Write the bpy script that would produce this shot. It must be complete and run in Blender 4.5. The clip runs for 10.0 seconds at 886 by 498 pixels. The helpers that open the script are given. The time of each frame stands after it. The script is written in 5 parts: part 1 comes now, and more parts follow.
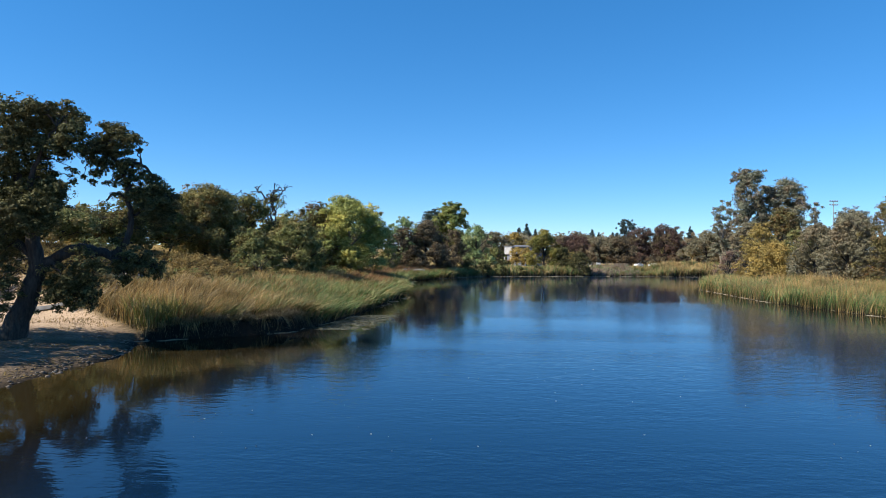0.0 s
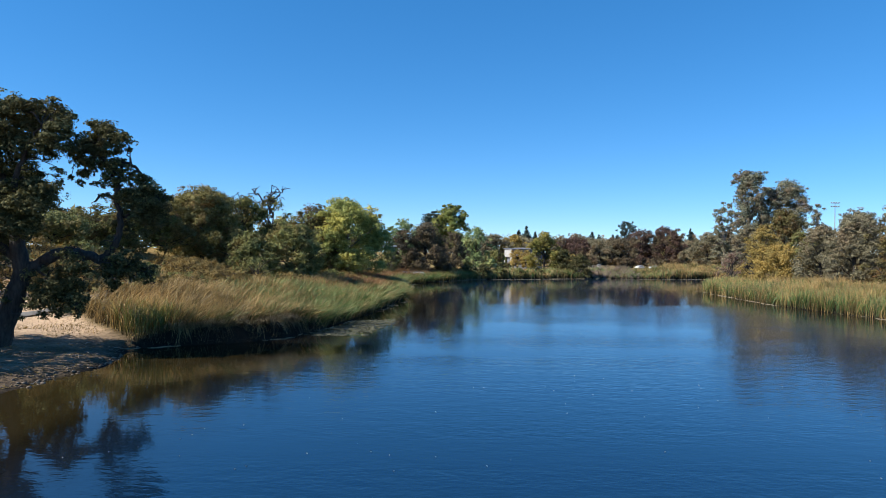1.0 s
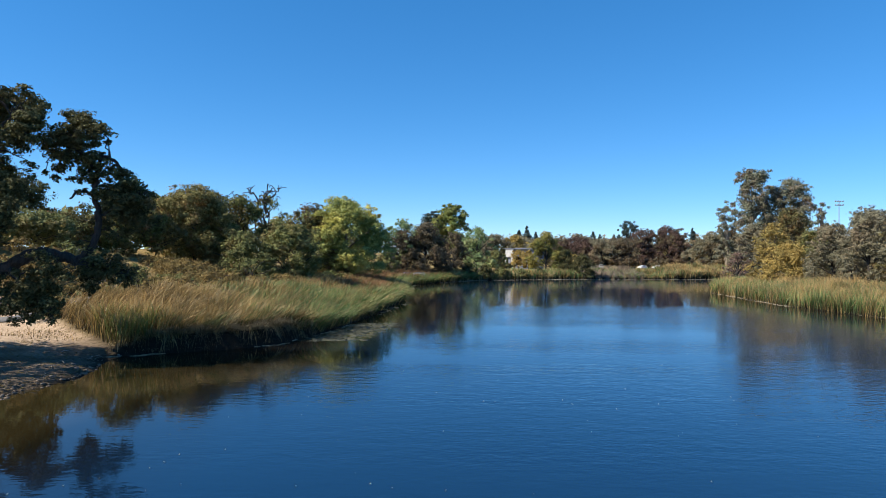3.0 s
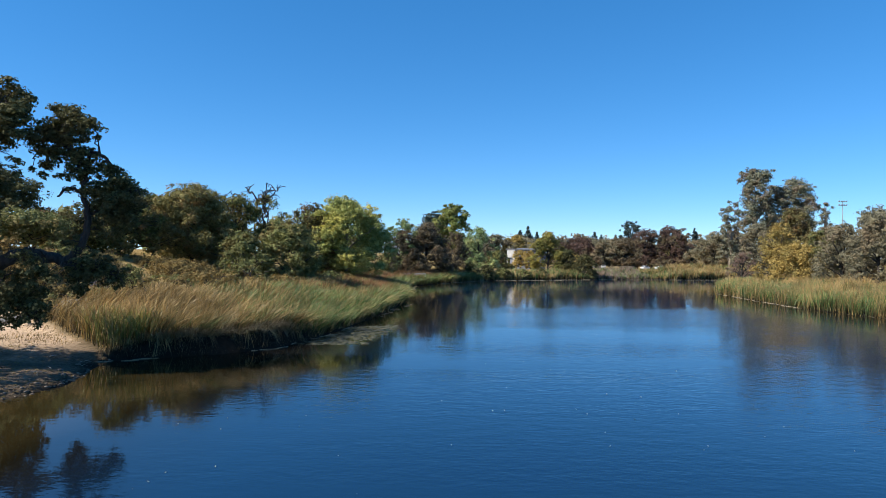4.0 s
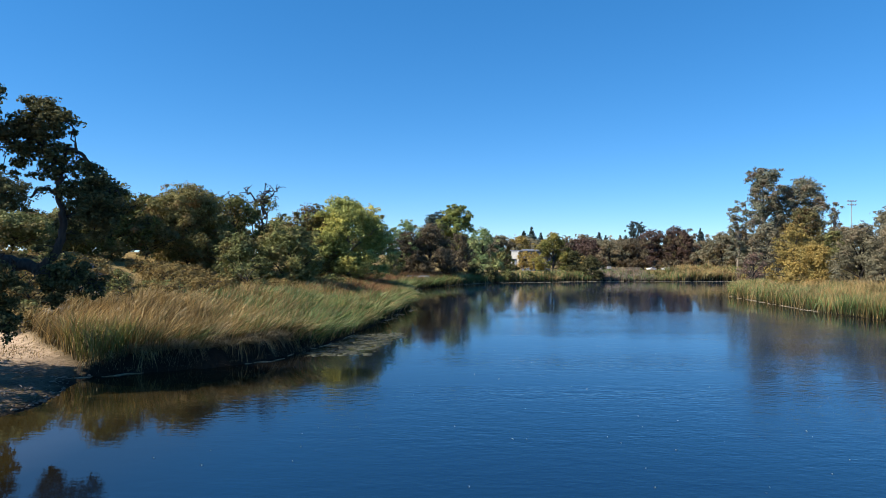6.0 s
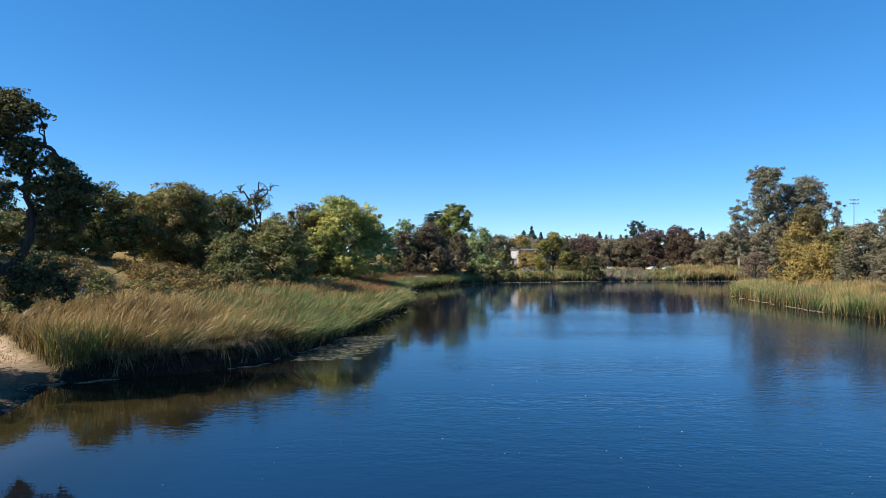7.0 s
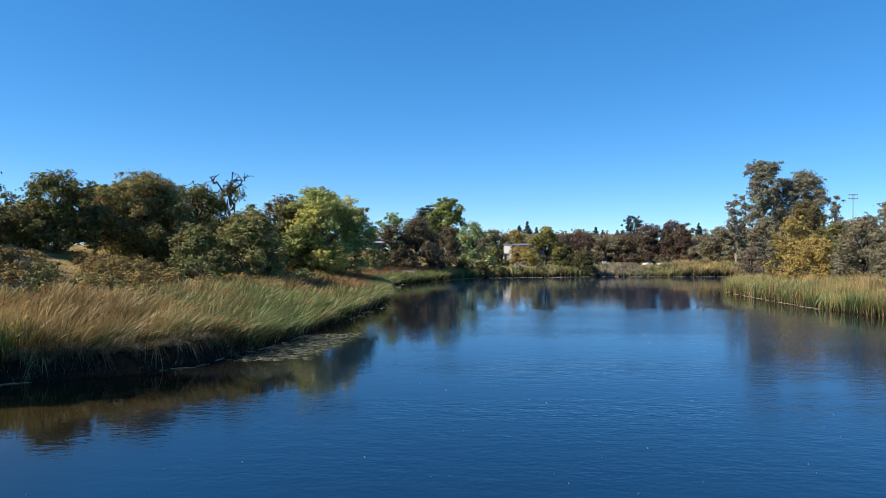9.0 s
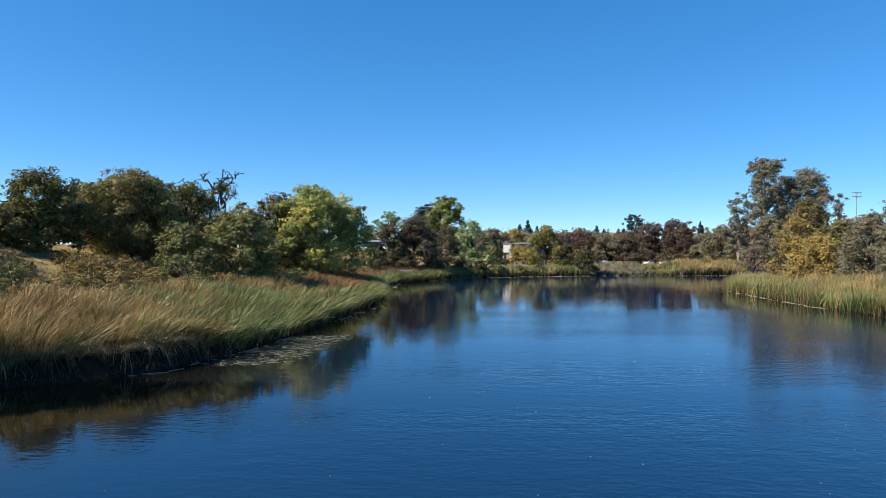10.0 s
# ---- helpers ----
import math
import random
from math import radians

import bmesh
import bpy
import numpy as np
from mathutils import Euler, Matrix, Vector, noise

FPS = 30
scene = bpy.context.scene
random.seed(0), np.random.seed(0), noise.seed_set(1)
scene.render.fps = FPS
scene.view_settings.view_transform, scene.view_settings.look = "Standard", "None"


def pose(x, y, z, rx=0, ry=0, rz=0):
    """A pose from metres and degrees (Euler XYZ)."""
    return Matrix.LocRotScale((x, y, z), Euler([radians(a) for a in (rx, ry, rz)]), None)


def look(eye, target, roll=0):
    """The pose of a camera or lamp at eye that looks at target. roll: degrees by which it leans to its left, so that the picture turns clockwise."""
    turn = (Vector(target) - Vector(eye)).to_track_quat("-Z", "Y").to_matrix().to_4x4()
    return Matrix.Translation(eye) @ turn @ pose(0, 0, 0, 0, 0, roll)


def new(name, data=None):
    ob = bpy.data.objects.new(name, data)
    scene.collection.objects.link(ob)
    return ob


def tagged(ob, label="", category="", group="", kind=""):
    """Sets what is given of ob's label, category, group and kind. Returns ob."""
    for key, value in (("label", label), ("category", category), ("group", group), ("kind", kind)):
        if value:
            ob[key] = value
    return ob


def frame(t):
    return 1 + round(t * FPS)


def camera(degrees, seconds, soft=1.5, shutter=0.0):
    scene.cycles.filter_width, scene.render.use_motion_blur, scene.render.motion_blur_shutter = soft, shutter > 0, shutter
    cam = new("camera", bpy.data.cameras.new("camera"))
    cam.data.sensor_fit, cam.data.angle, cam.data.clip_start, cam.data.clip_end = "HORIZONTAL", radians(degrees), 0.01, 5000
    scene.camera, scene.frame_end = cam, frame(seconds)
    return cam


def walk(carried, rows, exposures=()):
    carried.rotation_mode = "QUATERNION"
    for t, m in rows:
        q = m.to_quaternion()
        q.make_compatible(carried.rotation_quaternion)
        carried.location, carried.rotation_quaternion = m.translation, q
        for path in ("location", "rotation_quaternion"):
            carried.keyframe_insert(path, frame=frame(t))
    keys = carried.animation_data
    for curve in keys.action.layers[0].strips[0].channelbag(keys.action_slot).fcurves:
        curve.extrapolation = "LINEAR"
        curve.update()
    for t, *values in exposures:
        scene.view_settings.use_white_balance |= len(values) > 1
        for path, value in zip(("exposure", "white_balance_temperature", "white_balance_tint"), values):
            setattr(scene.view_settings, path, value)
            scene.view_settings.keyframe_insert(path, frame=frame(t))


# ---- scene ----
cam = camera(68.7, 10.0, soft=0.82)
PATH = [
    (0, (-0.919, -0.098, 8.125), (-0.929, 1.902, 8.131), 1.0),
    (0.5, (-1.063, 0.936, 8.136), (-1.072, 2.936, 8.146), 0.9),
    (1, (-1.184, 1.947, 8.151), (-1.191, 3.947, 8.165), 0.9),
    (1.5, (-1.215, 2.908, 8.151), (-1.221, 4.908, 8.166), 0.8),
    (2, (-1.273, 3.812, 8.117), (-1.278, 5.811, 8.134), 0.8),
    (2.5, (-1.431, 4.706, 8.075), (-1.435, 6.706, 8.091), 0.7),
    (4, (-1.928, 7.745, 8.085), (-1.933, 9.745, 8.102), 0.7),
    (4.5, (-2.137, 8.719, 8.175), (-2.144, 10.719, 8.193), 0.7),
    (5, (-2.372, 9.719, 8.278), (-2.38, 11.718, 8.297), 0.6),
    (5.5, (-2.506, 10.708, 8.359), (-2.516, 12.707, 8.378), 0.6),
    (7, (-1.836, 13.925, 8.4), (-1.849, 15.925, 8.418), 0.5),
    (7.5, (-1.18, 15.045, 8.297), (-1.192, 17.045, 8.312), 0.5),
    (8, (-0.381, 16.119, 8.183), (-0.392, 18.119, 8.195), 0.5),
    (8.5, (0.456, 17.279, 8.121), (0.445, 19.279, 8.127), 0.6),
    (9, (1.122, 18.389, 8.073), (1.111, 20.389, 8.078), 0.6),
    (9.5, (1.673, 19.644, 8.068), (1.659, 21.644, 8.071), 0.5),
    (10, (2.11, 20.785, 8.001), (2.094, 22.785, 8.004), 0.5),
]
walk(cam, [(t, look(eye, target, roll)) for t, eye, target, roll in PATH])

# ---- light ----
SUN_AZ, SUN_EL = 252.0, 41.0        # compass degrees from +y clockwise, and height
world = bpy.data.worlds.new("sky")
scene.world = world
world.use_nodes = True
wt = world.node_tree
wt.nodes.clear()
sky = wt.nodes.new("ShaderNodeTexSky")
sky.sky_type, sky.sun_disc = "NISHITA", False
sky.sun_elevation, sky.sun_rotation = radians(SUN_EL), radians(SUN_AZ)
sky.air_density, sky.dust_density, sky.ozone_density, sky.altitude = 0.72, 0.0, 3.4, 1200
sat = wt.nodes.new("ShaderNodeHueSaturation")
sat.inputs["Saturation"].default_value = 1.36
soften = wt.nodes.new("ShaderNodeGamma")
soften.inputs["Gamma"].default_value = 0.68
tint = wt.nodes.new("ShaderNodeMix")
tint.data_type, tint.blend_type = "RGBA", "MULTIPLY"
tint.inputs[0].default_value, tint.inputs[7].default_value = 1.0, (0.78, 0.885, 1.0, 1)
back = wt.nodes.new("ShaderNodeBackground")
back.inputs["Strength"].default_value = 0.209
wout = wt.nodes.new("ShaderNodeOutputWorld")
wt.links.new(sky.outputs[0], soften.inputs[0])
wt.links.new(soften.outputs[0], tint.inputs[6])
wt.links.new(tint.outputs[2], sat.inputs["Color"])
wt.links.new(sat.outputs[0], back.inputs["Color"])
wt.links.new(back.outputs[0], wout.inputs["Surface"])
sun = new("sun", bpy.data.lights.new("sun", "SUN"))
sun.data.energy, sun.data.angle, sun.data.color = 5.0, radians(0.55), (1.0, 0.92, 0.78)
az, el = radians(SUN_AZ), radians(SUN_EL)
to_sun = Vector((math.sin(az) * math.cos(el), math.cos(az) * math.cos(el), math.sin(el)))
sun.matrix_world = look(to_sun * 200, (0, 0, 0))
scene.view_settings.exposure = 0.6


# ---- materials ----
def material(name):
    m = bpy.data.materials.new(name)
    m.use_nodes = True
    t = m.node_tree
    return m, t, t.nodes, t.links, t.nodes["Principled BSDF"], t.nodes["Material Output"]


def ramp(nodes, stops):
    r = nodes.new("ShaderNodeValToRGB")
    while len(r.color_ramp.elements) < len(stops):
        r.color_ramp.elements.new(0.5)
    for e, (p, c) in zip(r.color_ramp.elements, stops):
        e.position, e.color = p, (*c, 1)
    return r


def blend(nodes, links, fac, a, b, kind="MIX"):
    """A colour mix; fac, a and b are sockets or values."""
    n = nodes.new("ShaderNodeMix")
    n.data_type, n.blend_type = "RGBA", kind
    for socket, v in ((n.inputs[0], fac), (n.inputs[6], a), (n.inputs[7], b)):
        if isinstance(v, bpy.types.NodeSocket):
            links.new(v, socket)
        elif isinstance(v, tuple):
            socket.default_value = (*v, 1)
        else:
            socket.default_value = v
    return n.outputs[2]


def fine(nodes, links, scale, detail=4.0, coords="Object", rough=0.55, squash=None):
    tc = nodes.new("ShaderNodeTexCoord")
    n = nodes.new("ShaderNodeTexNoise")
    n.inputs["Scale"].default_value, n.inputs["Detail"].default_value, n.inputs["Roughness"].default_value = scale, detail, rough
    if squash:
        mp = nodes.new("ShaderNodeMapping")
        mp.inputs["Scale"].default_value = squash
        links.new(tc.outputs[coords], mp.inputs[0])
        links.new(mp.outputs[0], n.inputs["Vector"])
    else:
        links.new(tc.outputs[coords], n.inputs["Vector"])
    return n.outputs["Fac"]


def relief(nodes, links, height, bsdf, strength=0.3, distance=0.05):
    b = nodes.new("ShaderNodeBump")
    b.inputs["Strength"].default_value, b.inputs["Distance"].default_value = strength, distance
    links.new(height, b.inputs["Height"])
    links.new(b.outputs[0], bsdf.inputs["Normal"])
    return b


def leafy(name, dark, mid, light, patch=None, patch_scale=0.35, through_light=0.18, gloss=0.7):
    """Foliage: each leaf its own tone, whole boughs drifting to another colour, light passing through the blade."""
    m, t, nodes, links, bsdf, out = material(name)
    geo = nodes.new("ShaderNodeNewGeometry")
    r = ramp(nodes, [(0.0, dark), (0.5, mid), (1.0, light)])
    calm = nodes.new("ShaderNodeMapRange")
    calm.inputs[3].default_value, calm.inputs[4].default_value = 0.20, 0.80
    links.new(geo.outputs["Random Per Island"], calm.inputs[0])
    links.new(calm.outputs[0], r.inputs[0])
    col = r.outputs[0]
    if patch:
        n = fine(nodes, links, patch_scale, 3.0)
        pr = ramp(nodes, [(0.5, (0, 0, 0)), (0.64, (1, 1, 1))])
        links.new(n, pr.inputs[0])
        col = blend(nodes, links, pr.outputs[0], col, patch)
    info = nodes.new("ShaderNodeObjectInfo")
    tuft = nodes.new("ShaderNodeAttribute")
    tuft.attribute_name = "tuft"
    both = nodes.new("ShaderNodeMath")
    both.operation = "MULTIPLY_ADD"
    both.inputs[1].default_value = 0.25
    links.new(info.outputs["Random"], both.inputs[0])
    links.new(tuft.outputs["Fac"], both.inputs[2])
    hs = nodes.new("ShaderNodeHueSaturation")
    mr = nodes.new("ShaderNodeMapRange")
    mr.inputs[2].default_value, mr.inputs[3].default_value, mr.inputs[4].default_value = 1.25, 0.66, 1.34
    links.new(both.outputs[0], mr.inputs[0])
    links.new(mr.outputs[0], hs.inputs["Value"])
    links.new(col, hs.inputs["Color"])
    col = hs.outputs[0]
    links.new(col, bsdf.inputs["Base Color"])
    bsdf.inputs["Roughness"].default_value = gloss
    bsdf.inputs["Specular IOR Level"].default_value = 0.15
    tr = nodes.new("ShaderNodeBsdfTranslucent")
    links.new(col, tr.inputs["Color"])
    mix = nodes.new("ShaderNodeMixShader")
    mix.inputs[0].default_value = through_light
    links.new(bsdf.outputs[0], mix.inputs[1])
    links.new(tr.outputs[0], mix.inputs[2])
    links.new(mix.outputs[0], out.inputs["Surface"])
    return m


def blades(name, low, high, tip, dry, through_light=0.2):
    """Reed blades: colour runs from the foot to the tip of each blade, some blades are dry."""
    m, t, nodes, links, bsdf, out = material(name)
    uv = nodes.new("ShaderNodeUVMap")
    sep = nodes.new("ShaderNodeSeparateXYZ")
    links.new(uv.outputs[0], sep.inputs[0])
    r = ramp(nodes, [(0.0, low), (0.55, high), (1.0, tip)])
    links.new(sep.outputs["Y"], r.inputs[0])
    geo = nodes.new("ShaderNodeNewGeometry")
    rr = ramp(nodes, [(0.74, (0, 0, 0)), (0.8, (1, 1, 1))])
    links.new(geo.outputs["Random Per Island"], rr.inputs[0])
    col = blend(nodes, links, rr.outputs[0], r.outputs[0], dry)
    n = fine(nodes, links, 0.22, 3.0)
    nr = ramp(nodes, [(0.35, (0.72, 0.75, 0.72)), (0.65, (1.2, 1.15, 1.05))])
    links.new(n, nr.inputs[0])
    col = blend(nodes, links, 1.0, col, nr.outputs[0], "MULTIPLY")
    own = nodes.new("ShaderNodeMath")
    own.operation = "FRACT"
    spread = nodes.new("ShaderNodeMath")
    spread.operation = "MULTIPLY"
    spread.inputs[1].default_value = 17.0
    links.new(geo.outputs["Random Per Island"], spread.inputs[0])
    links.new(spread.outputs[0], own.inputs[0])
    tone = ramp(nodes, [(0.0, (0.58, 0.58, 0.58)), (1.0, (1.42, 1.42, 1.42))])
    links.new(own.outputs[0], tone.inputs[0])
    col = blend(nodes, links, 1.0, col, tone.outputs[0], "MULTIPLY")
    links.new(col, bsdf.inputs["Base Color"])
    bsdf.inputs["Roughness"].default_value = 0.5
    bsdf.inputs["Specular IOR Level"].default_value = 0.3
    tr = nodes.new("ShaderNodeBsdfTranslucent")
    links.new(col, tr.inputs["Color"])
    mix = nodes.new("ShaderNodeMixShader")
    mix.inputs[0].default_value = through_light
    links.new(bsdf.outputs[0], mix.inputs[1])
    links.new(tr.outputs[0], mix.inputs[2])
    links.new(mix.outputs[0], out.inputs["Surface"])
    return m


def barky(name, a, b, scale=6.0):
    m, t, nodes, links, bsdf, out = material(name)
    n = fine(nodes, links, scale, 6.0, squash=(1, 1, 0.25))
    r = ramp(nodes, [(0.3, a), (0.7, b)])
    links.new(n, r.inputs[0])
    big = fine(nodes, links, 0.6, 2.0)
    br = ramp(nodes, [(0.4, (0.8, 0.8, 0.8)), (0.65, (1.15, 1.12, 1.05))])
    links.new(big, br.inputs[0])
    links.new(blend(nodes, links, 1.0, r.outputs[0], br.outputs[0], "MULTIPLY"), bsdf.inputs["Base Color"])
    bsdf.inputs["Roughness"].default_value = 0.9
    relief(nodes, links, n, bsdf, 0.8, 0.08)
    return m


def painted(name, colour, rough=0.6, wear=0.12, scale=1.5, metal=0.0):
    m, t, nodes, links, bsdf, out = material(name)
    n = fine(nodes, links, scale, 5.0)
    lo = tuple(c * (1 - wear * 1.6) for c in colour)
    hi = tuple(min(1, c * (1 + wear)) for c in colour)
    r = ramp(nodes, [(0.3, lo), (0.7, hi)])
    links.new(n, r.inputs[0])
    links.new(r.outputs[0], bsdf.inputs["Base Color"])
    bsdf.inputs["Roughness"].default_value, bsdf.inputs["Metallic"].default_value = rough, metal
    relief(nodes, links, fine(nodes, links, scale * 20, 3.0), bsdf, 0.15, 0.01)
    return m


def glassy(name, colour):
    m, t, nodes, links, bsdf, out = material(name)
    bsdf.inputs["Base Color"].default_value = (*colour, 1)
    bsdf.inputs["Roughness"].default_value = 0.06
    bsdf.inputs["Specular IOR Level"].default_value = 0.6
    return m


def water_material():
    m, t, nodes, links, bsdf, out = material("pond_water")
    bsdf.inputs["IOR"].default_value = 1.5
    # wind ripples in long low crests; calm streaks, and calm water in the lee of the banks
    small = fine(nodes, links, 1.0, 2.0, squash=(2.0, 3.7, 1))
    mid = fine(nodes, links, 1.0, 2.0, squash=(0.6, 1.15, 1))
    streak = fine(nodes, links, 1.0, 4.0, squash=(0.010, 0.075, 1), rough=0.6)
    cr = ramp(nodes, [(0.40, (0.10, 0.10, 0.10)), (0.58, (1, 1, 1))])
    links.new(streak, cr.inputs[0])
    lee = nodes.new("ShaderNodeAttribute")
    lee.attribute_name = "open_water"
    add = nodes.new("ShaderNodeMath")
    add.operation = "MULTIPLY_ADD"
    links.new(mid, add.inputs[0])
    add.inputs[1].default_value = 1.8
    links.new(small, add.inputs[2])
    b = relief(nodes, links, add.outputs[0], bsdf, 0.5, 0.06)
    sc = nodes.new("ShaderNodeMath")
    sc.operation = "MULTIPLY"
    links.new(cr.outputs[0], sc.inputs[0])
    links.new(lee.outputs["Fac"], sc.inputs[1])
    sc2 = nodes.new("ShaderNodeMath")
    sc2.operation = "MULTIPLY_ADD"
    sc2.inputs[1].default_value, sc2.inputs[2].default_value = 0.19, 0.02
    links.new(sc.outputs[0], sc2.inputs[0])
    links.new(sc2.outputs[0], b.inputs["Strength"])
    # the finest ripples blur the mirror image where the wind reaches
    blur = nodes.new("ShaderNodeMath")
    blur.operation = "MULTIPLY_ADD"
    blur.inputs[1].default_value, blur.inputs[2].default_value = 0.055, 0.02
    links.new(lee.outputs["Fac"], blur.inputs[0])
    links.new(blur.outputs[0], bsdf.inputs["Roughness"])
    # silt hangs in the shallows
    silt = ramp(nodes, [(0.0, (0.030, 0.022, 0.008)), (0.2, (0.010, 0.008, 0.004)), (0.6, (0.005, 0.013, 0.028)), (1.0, (0.003, 0.019, 0.050))])
    deep = nodes.new("ShaderNodeAttribute")
    deep.attribute_name = "deep_water"
    links.new(deep.outputs["Fac"], silt.inputs[0])
    links.new(silt.outputs[0], bsdf.inputs["Base Color"])
    return m


def ground_material():
    m, t, nodes, links, bsdf, out = material("earth")
    zone = nodes.new("ShaderNodeAttribute")
    zone.attribute_name = "zone"
    sep = nodes.new("ShaderNodeSeparateColor")
    links.new(zone.outputs["Color"], sep.inputs[0])
    n1 = fine(nodes, links, 0.25, 6.0)
    n2 = fine(nodes, links, 4.0, 6.0)
    grass = ramp(nodes, [(0.3, (0.20, 0.14, 0.06)), (0.55, (0.36, 0.26, 0.11)), (0.75, (0.46, 0.35, 0.17))])
    links.new(n1, grass.inputs[0])
    sand = ramp(nodes, [(0.3, (0.29, 0.205, 0.14)), (0.5, (0.48, 0.350, 0.235)), (0.75, (0.60, 0.455, 0.315))])
    links.new(n2, sand.inputs[0])
    # mud darkened almost to black, so the hollow bank's shade is in its colour
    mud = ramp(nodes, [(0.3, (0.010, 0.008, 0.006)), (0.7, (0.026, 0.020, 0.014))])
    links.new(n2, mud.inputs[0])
    speck = ramp(nodes, [(0.4, (0.7, 0.7, 0.7)), (0.6, (1.1, 1.1, 1.1))])
    links.new(n2, speck.inputs[0])
    c = blend(nodes, links, 1.0, grass.outputs[0], speck.outputs[0], "MULTIPLY")
    c = blend(nodes, links, sep.outputs[0], c, sand.outputs[0])
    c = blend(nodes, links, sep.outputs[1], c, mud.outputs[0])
    links.new(c, bsdf.inputs["Base Color"])
    bsdf.inputs["Roughness"].default_value = 0.95
    bsdf.inputs["Specular IOR Level"].default_value = 0.1
    relief(nodes, links, n2, bsdf, 0.9, 0.16)
    return m


DUSKY_LEAF = leafy("dusky_brown_leaf", (0.101, 0.081, 0.053), (0.149, 0.120, 0.076), (0.202, 0.163, 0.101), (0.155, 0.105, 0.063), 0.2, through_light=0.25)
VALLEY_OAK_LEAF = leafy("valley_oak_leaf", (0.034, 0.035, 0.016), (0.092, 0.093, 0.038), (0.225, 0.205, 0.088), (0.112, 0.100, 0.044), through_light=0.22)
OCHRE_LEAF = leafy("ochre_leaf", (0.131, 0.116, 0.029), (0.275, 0.239, 0.065), (0.450, 0.377, 0.116), (0.174, 0.189, 0.058), 0.2, through_light=0.25)
EARTH, WATER = ground_material(), water_material()
OAK_LEAF = leafy("oak_leaf", (0.064, 0.070, 0.024), (0.157, 0.162, 0.052), (0.318, 0.287, 0.094), (0.213, 0.151, 0.057))
BROWN_LEAF = leafy("brown_oak_leaf", (0.088, 0.083, 0.036), (0.145, 0.128, 0.052), (0.210, 0.174, 0.071), (0.205, 0.119, 0.052))
TAWNY_LEAF = leafy("tawny_oak_leaf", (0.109, 0.102, 0.041), (0.218, 0.192, 0.071), (0.375, 0.314, 0.118), (0.262, 0.162, 0.070))
OLIVE_LEAF = leafy("olive_leaf", (0.086, 0.095, 0.037), (0.182, 0.191, 0.069), (0.328, 0.315, 0.118), (0.246, 0.191, 0.077))
WILLOW_LEAF = leafy("cottonwood_leaf", (0.145, 0.166, 0.050), (0.320, 0.345, 0.104), (0.576, 0.570, 0.207), (0.612, 0.547, 0.146), 0.16)
GREEN_LEAF = leafy("fresh_green_leaf", (0.100, 0.148, 0.062), (0.220, 0.295, 0.123), (0.400, 0.461, 0.221), (0.440, 0.443, 0.196), 0.2)
YELLOW_LEAF = leafy("yellow_leaf", (0.235, 0.168, 0.048), (0.390, 0.285, 0.092), (0.530, 0.400, 0.150), (0.270, 0.225, 0.080), 0.2, through_light=0.25)
RED_LEAF = leafy("dull_red_leaf", (0.082, 0.057, 0.048), (0.134, 0.084, 0.070), (0.180, 0.121, 0.093), (0.173, 0.139, 0.083), 0.15, through_light=0.25)
GREY_LEAF = leafy("grey_brown_leaf", (0.136, 0.126, 0.084), (0.205, 0.188, 0.122), (0.285, 0.252, 0.162), (0.262, 0.200, 0.125), 0.2, through_light=0.25)
EUC_LEAF = leafy("eucalyptus_leaf", (0.122, 0.139, 0.098), (0.191, 0.199, 0.137), (0.281, 0.271, 0.194), (0.265, 0.199, 0.142), 0.18, through_light=0.25)
MAPLE_LEAF = leafy("maple_leaf", (0.098, 0.128, 0.040), (0.190, 0.232, 0.070), (0.330, 0.360, 0.120), (0.330, 0.315, 0.100), 0.2)
DARK_LEAF = leafy("conifer_needle", (0.029, 0.045, 0.041), (0.060, 0.088, 0.079), (0.112, 0.144, 0.126))
BRUSH_LEAF = leafy("dry_brush_leaf", (0.163, 0.114, 0.043), (0.255, 0.180, 0.067), (0.364, 0.260, 0.101), (0.179, 0.148, 0.055), 0.3)
PINK_LEAF = leafy("bare_twig_haze", (0.12, 0.075, 0.06), (0.21, 0.135, 0.105), (0.30, 0.21, 0.16))
OAK_BARK = barky("oak_bark", (0.020, 0.017, 0.015), (0.066, 0.056, 0.047))
PALE_BARK = barky("pale_bark", (0.16, 0.13, 0.10), (0.36, 0.31, 0.25), 3.0)
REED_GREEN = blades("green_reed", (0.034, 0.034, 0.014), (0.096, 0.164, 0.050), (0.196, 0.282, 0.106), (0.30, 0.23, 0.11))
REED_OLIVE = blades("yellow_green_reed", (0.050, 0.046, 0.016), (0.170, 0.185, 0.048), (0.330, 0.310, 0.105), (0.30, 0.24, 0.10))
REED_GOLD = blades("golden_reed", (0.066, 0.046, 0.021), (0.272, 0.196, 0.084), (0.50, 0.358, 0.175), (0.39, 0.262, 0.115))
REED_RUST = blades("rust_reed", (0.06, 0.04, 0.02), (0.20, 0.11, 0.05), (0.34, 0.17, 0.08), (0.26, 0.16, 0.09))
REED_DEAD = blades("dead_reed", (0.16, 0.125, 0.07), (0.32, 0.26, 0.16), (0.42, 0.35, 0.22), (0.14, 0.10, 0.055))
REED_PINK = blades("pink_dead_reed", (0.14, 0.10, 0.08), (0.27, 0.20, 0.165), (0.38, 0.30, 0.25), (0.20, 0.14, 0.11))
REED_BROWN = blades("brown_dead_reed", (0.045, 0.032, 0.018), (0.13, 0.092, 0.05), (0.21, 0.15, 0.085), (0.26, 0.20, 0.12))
CLOD = painted("dark_clod", (0.16, 0.125, 0.095), 0.9, 0.4, 6.0)
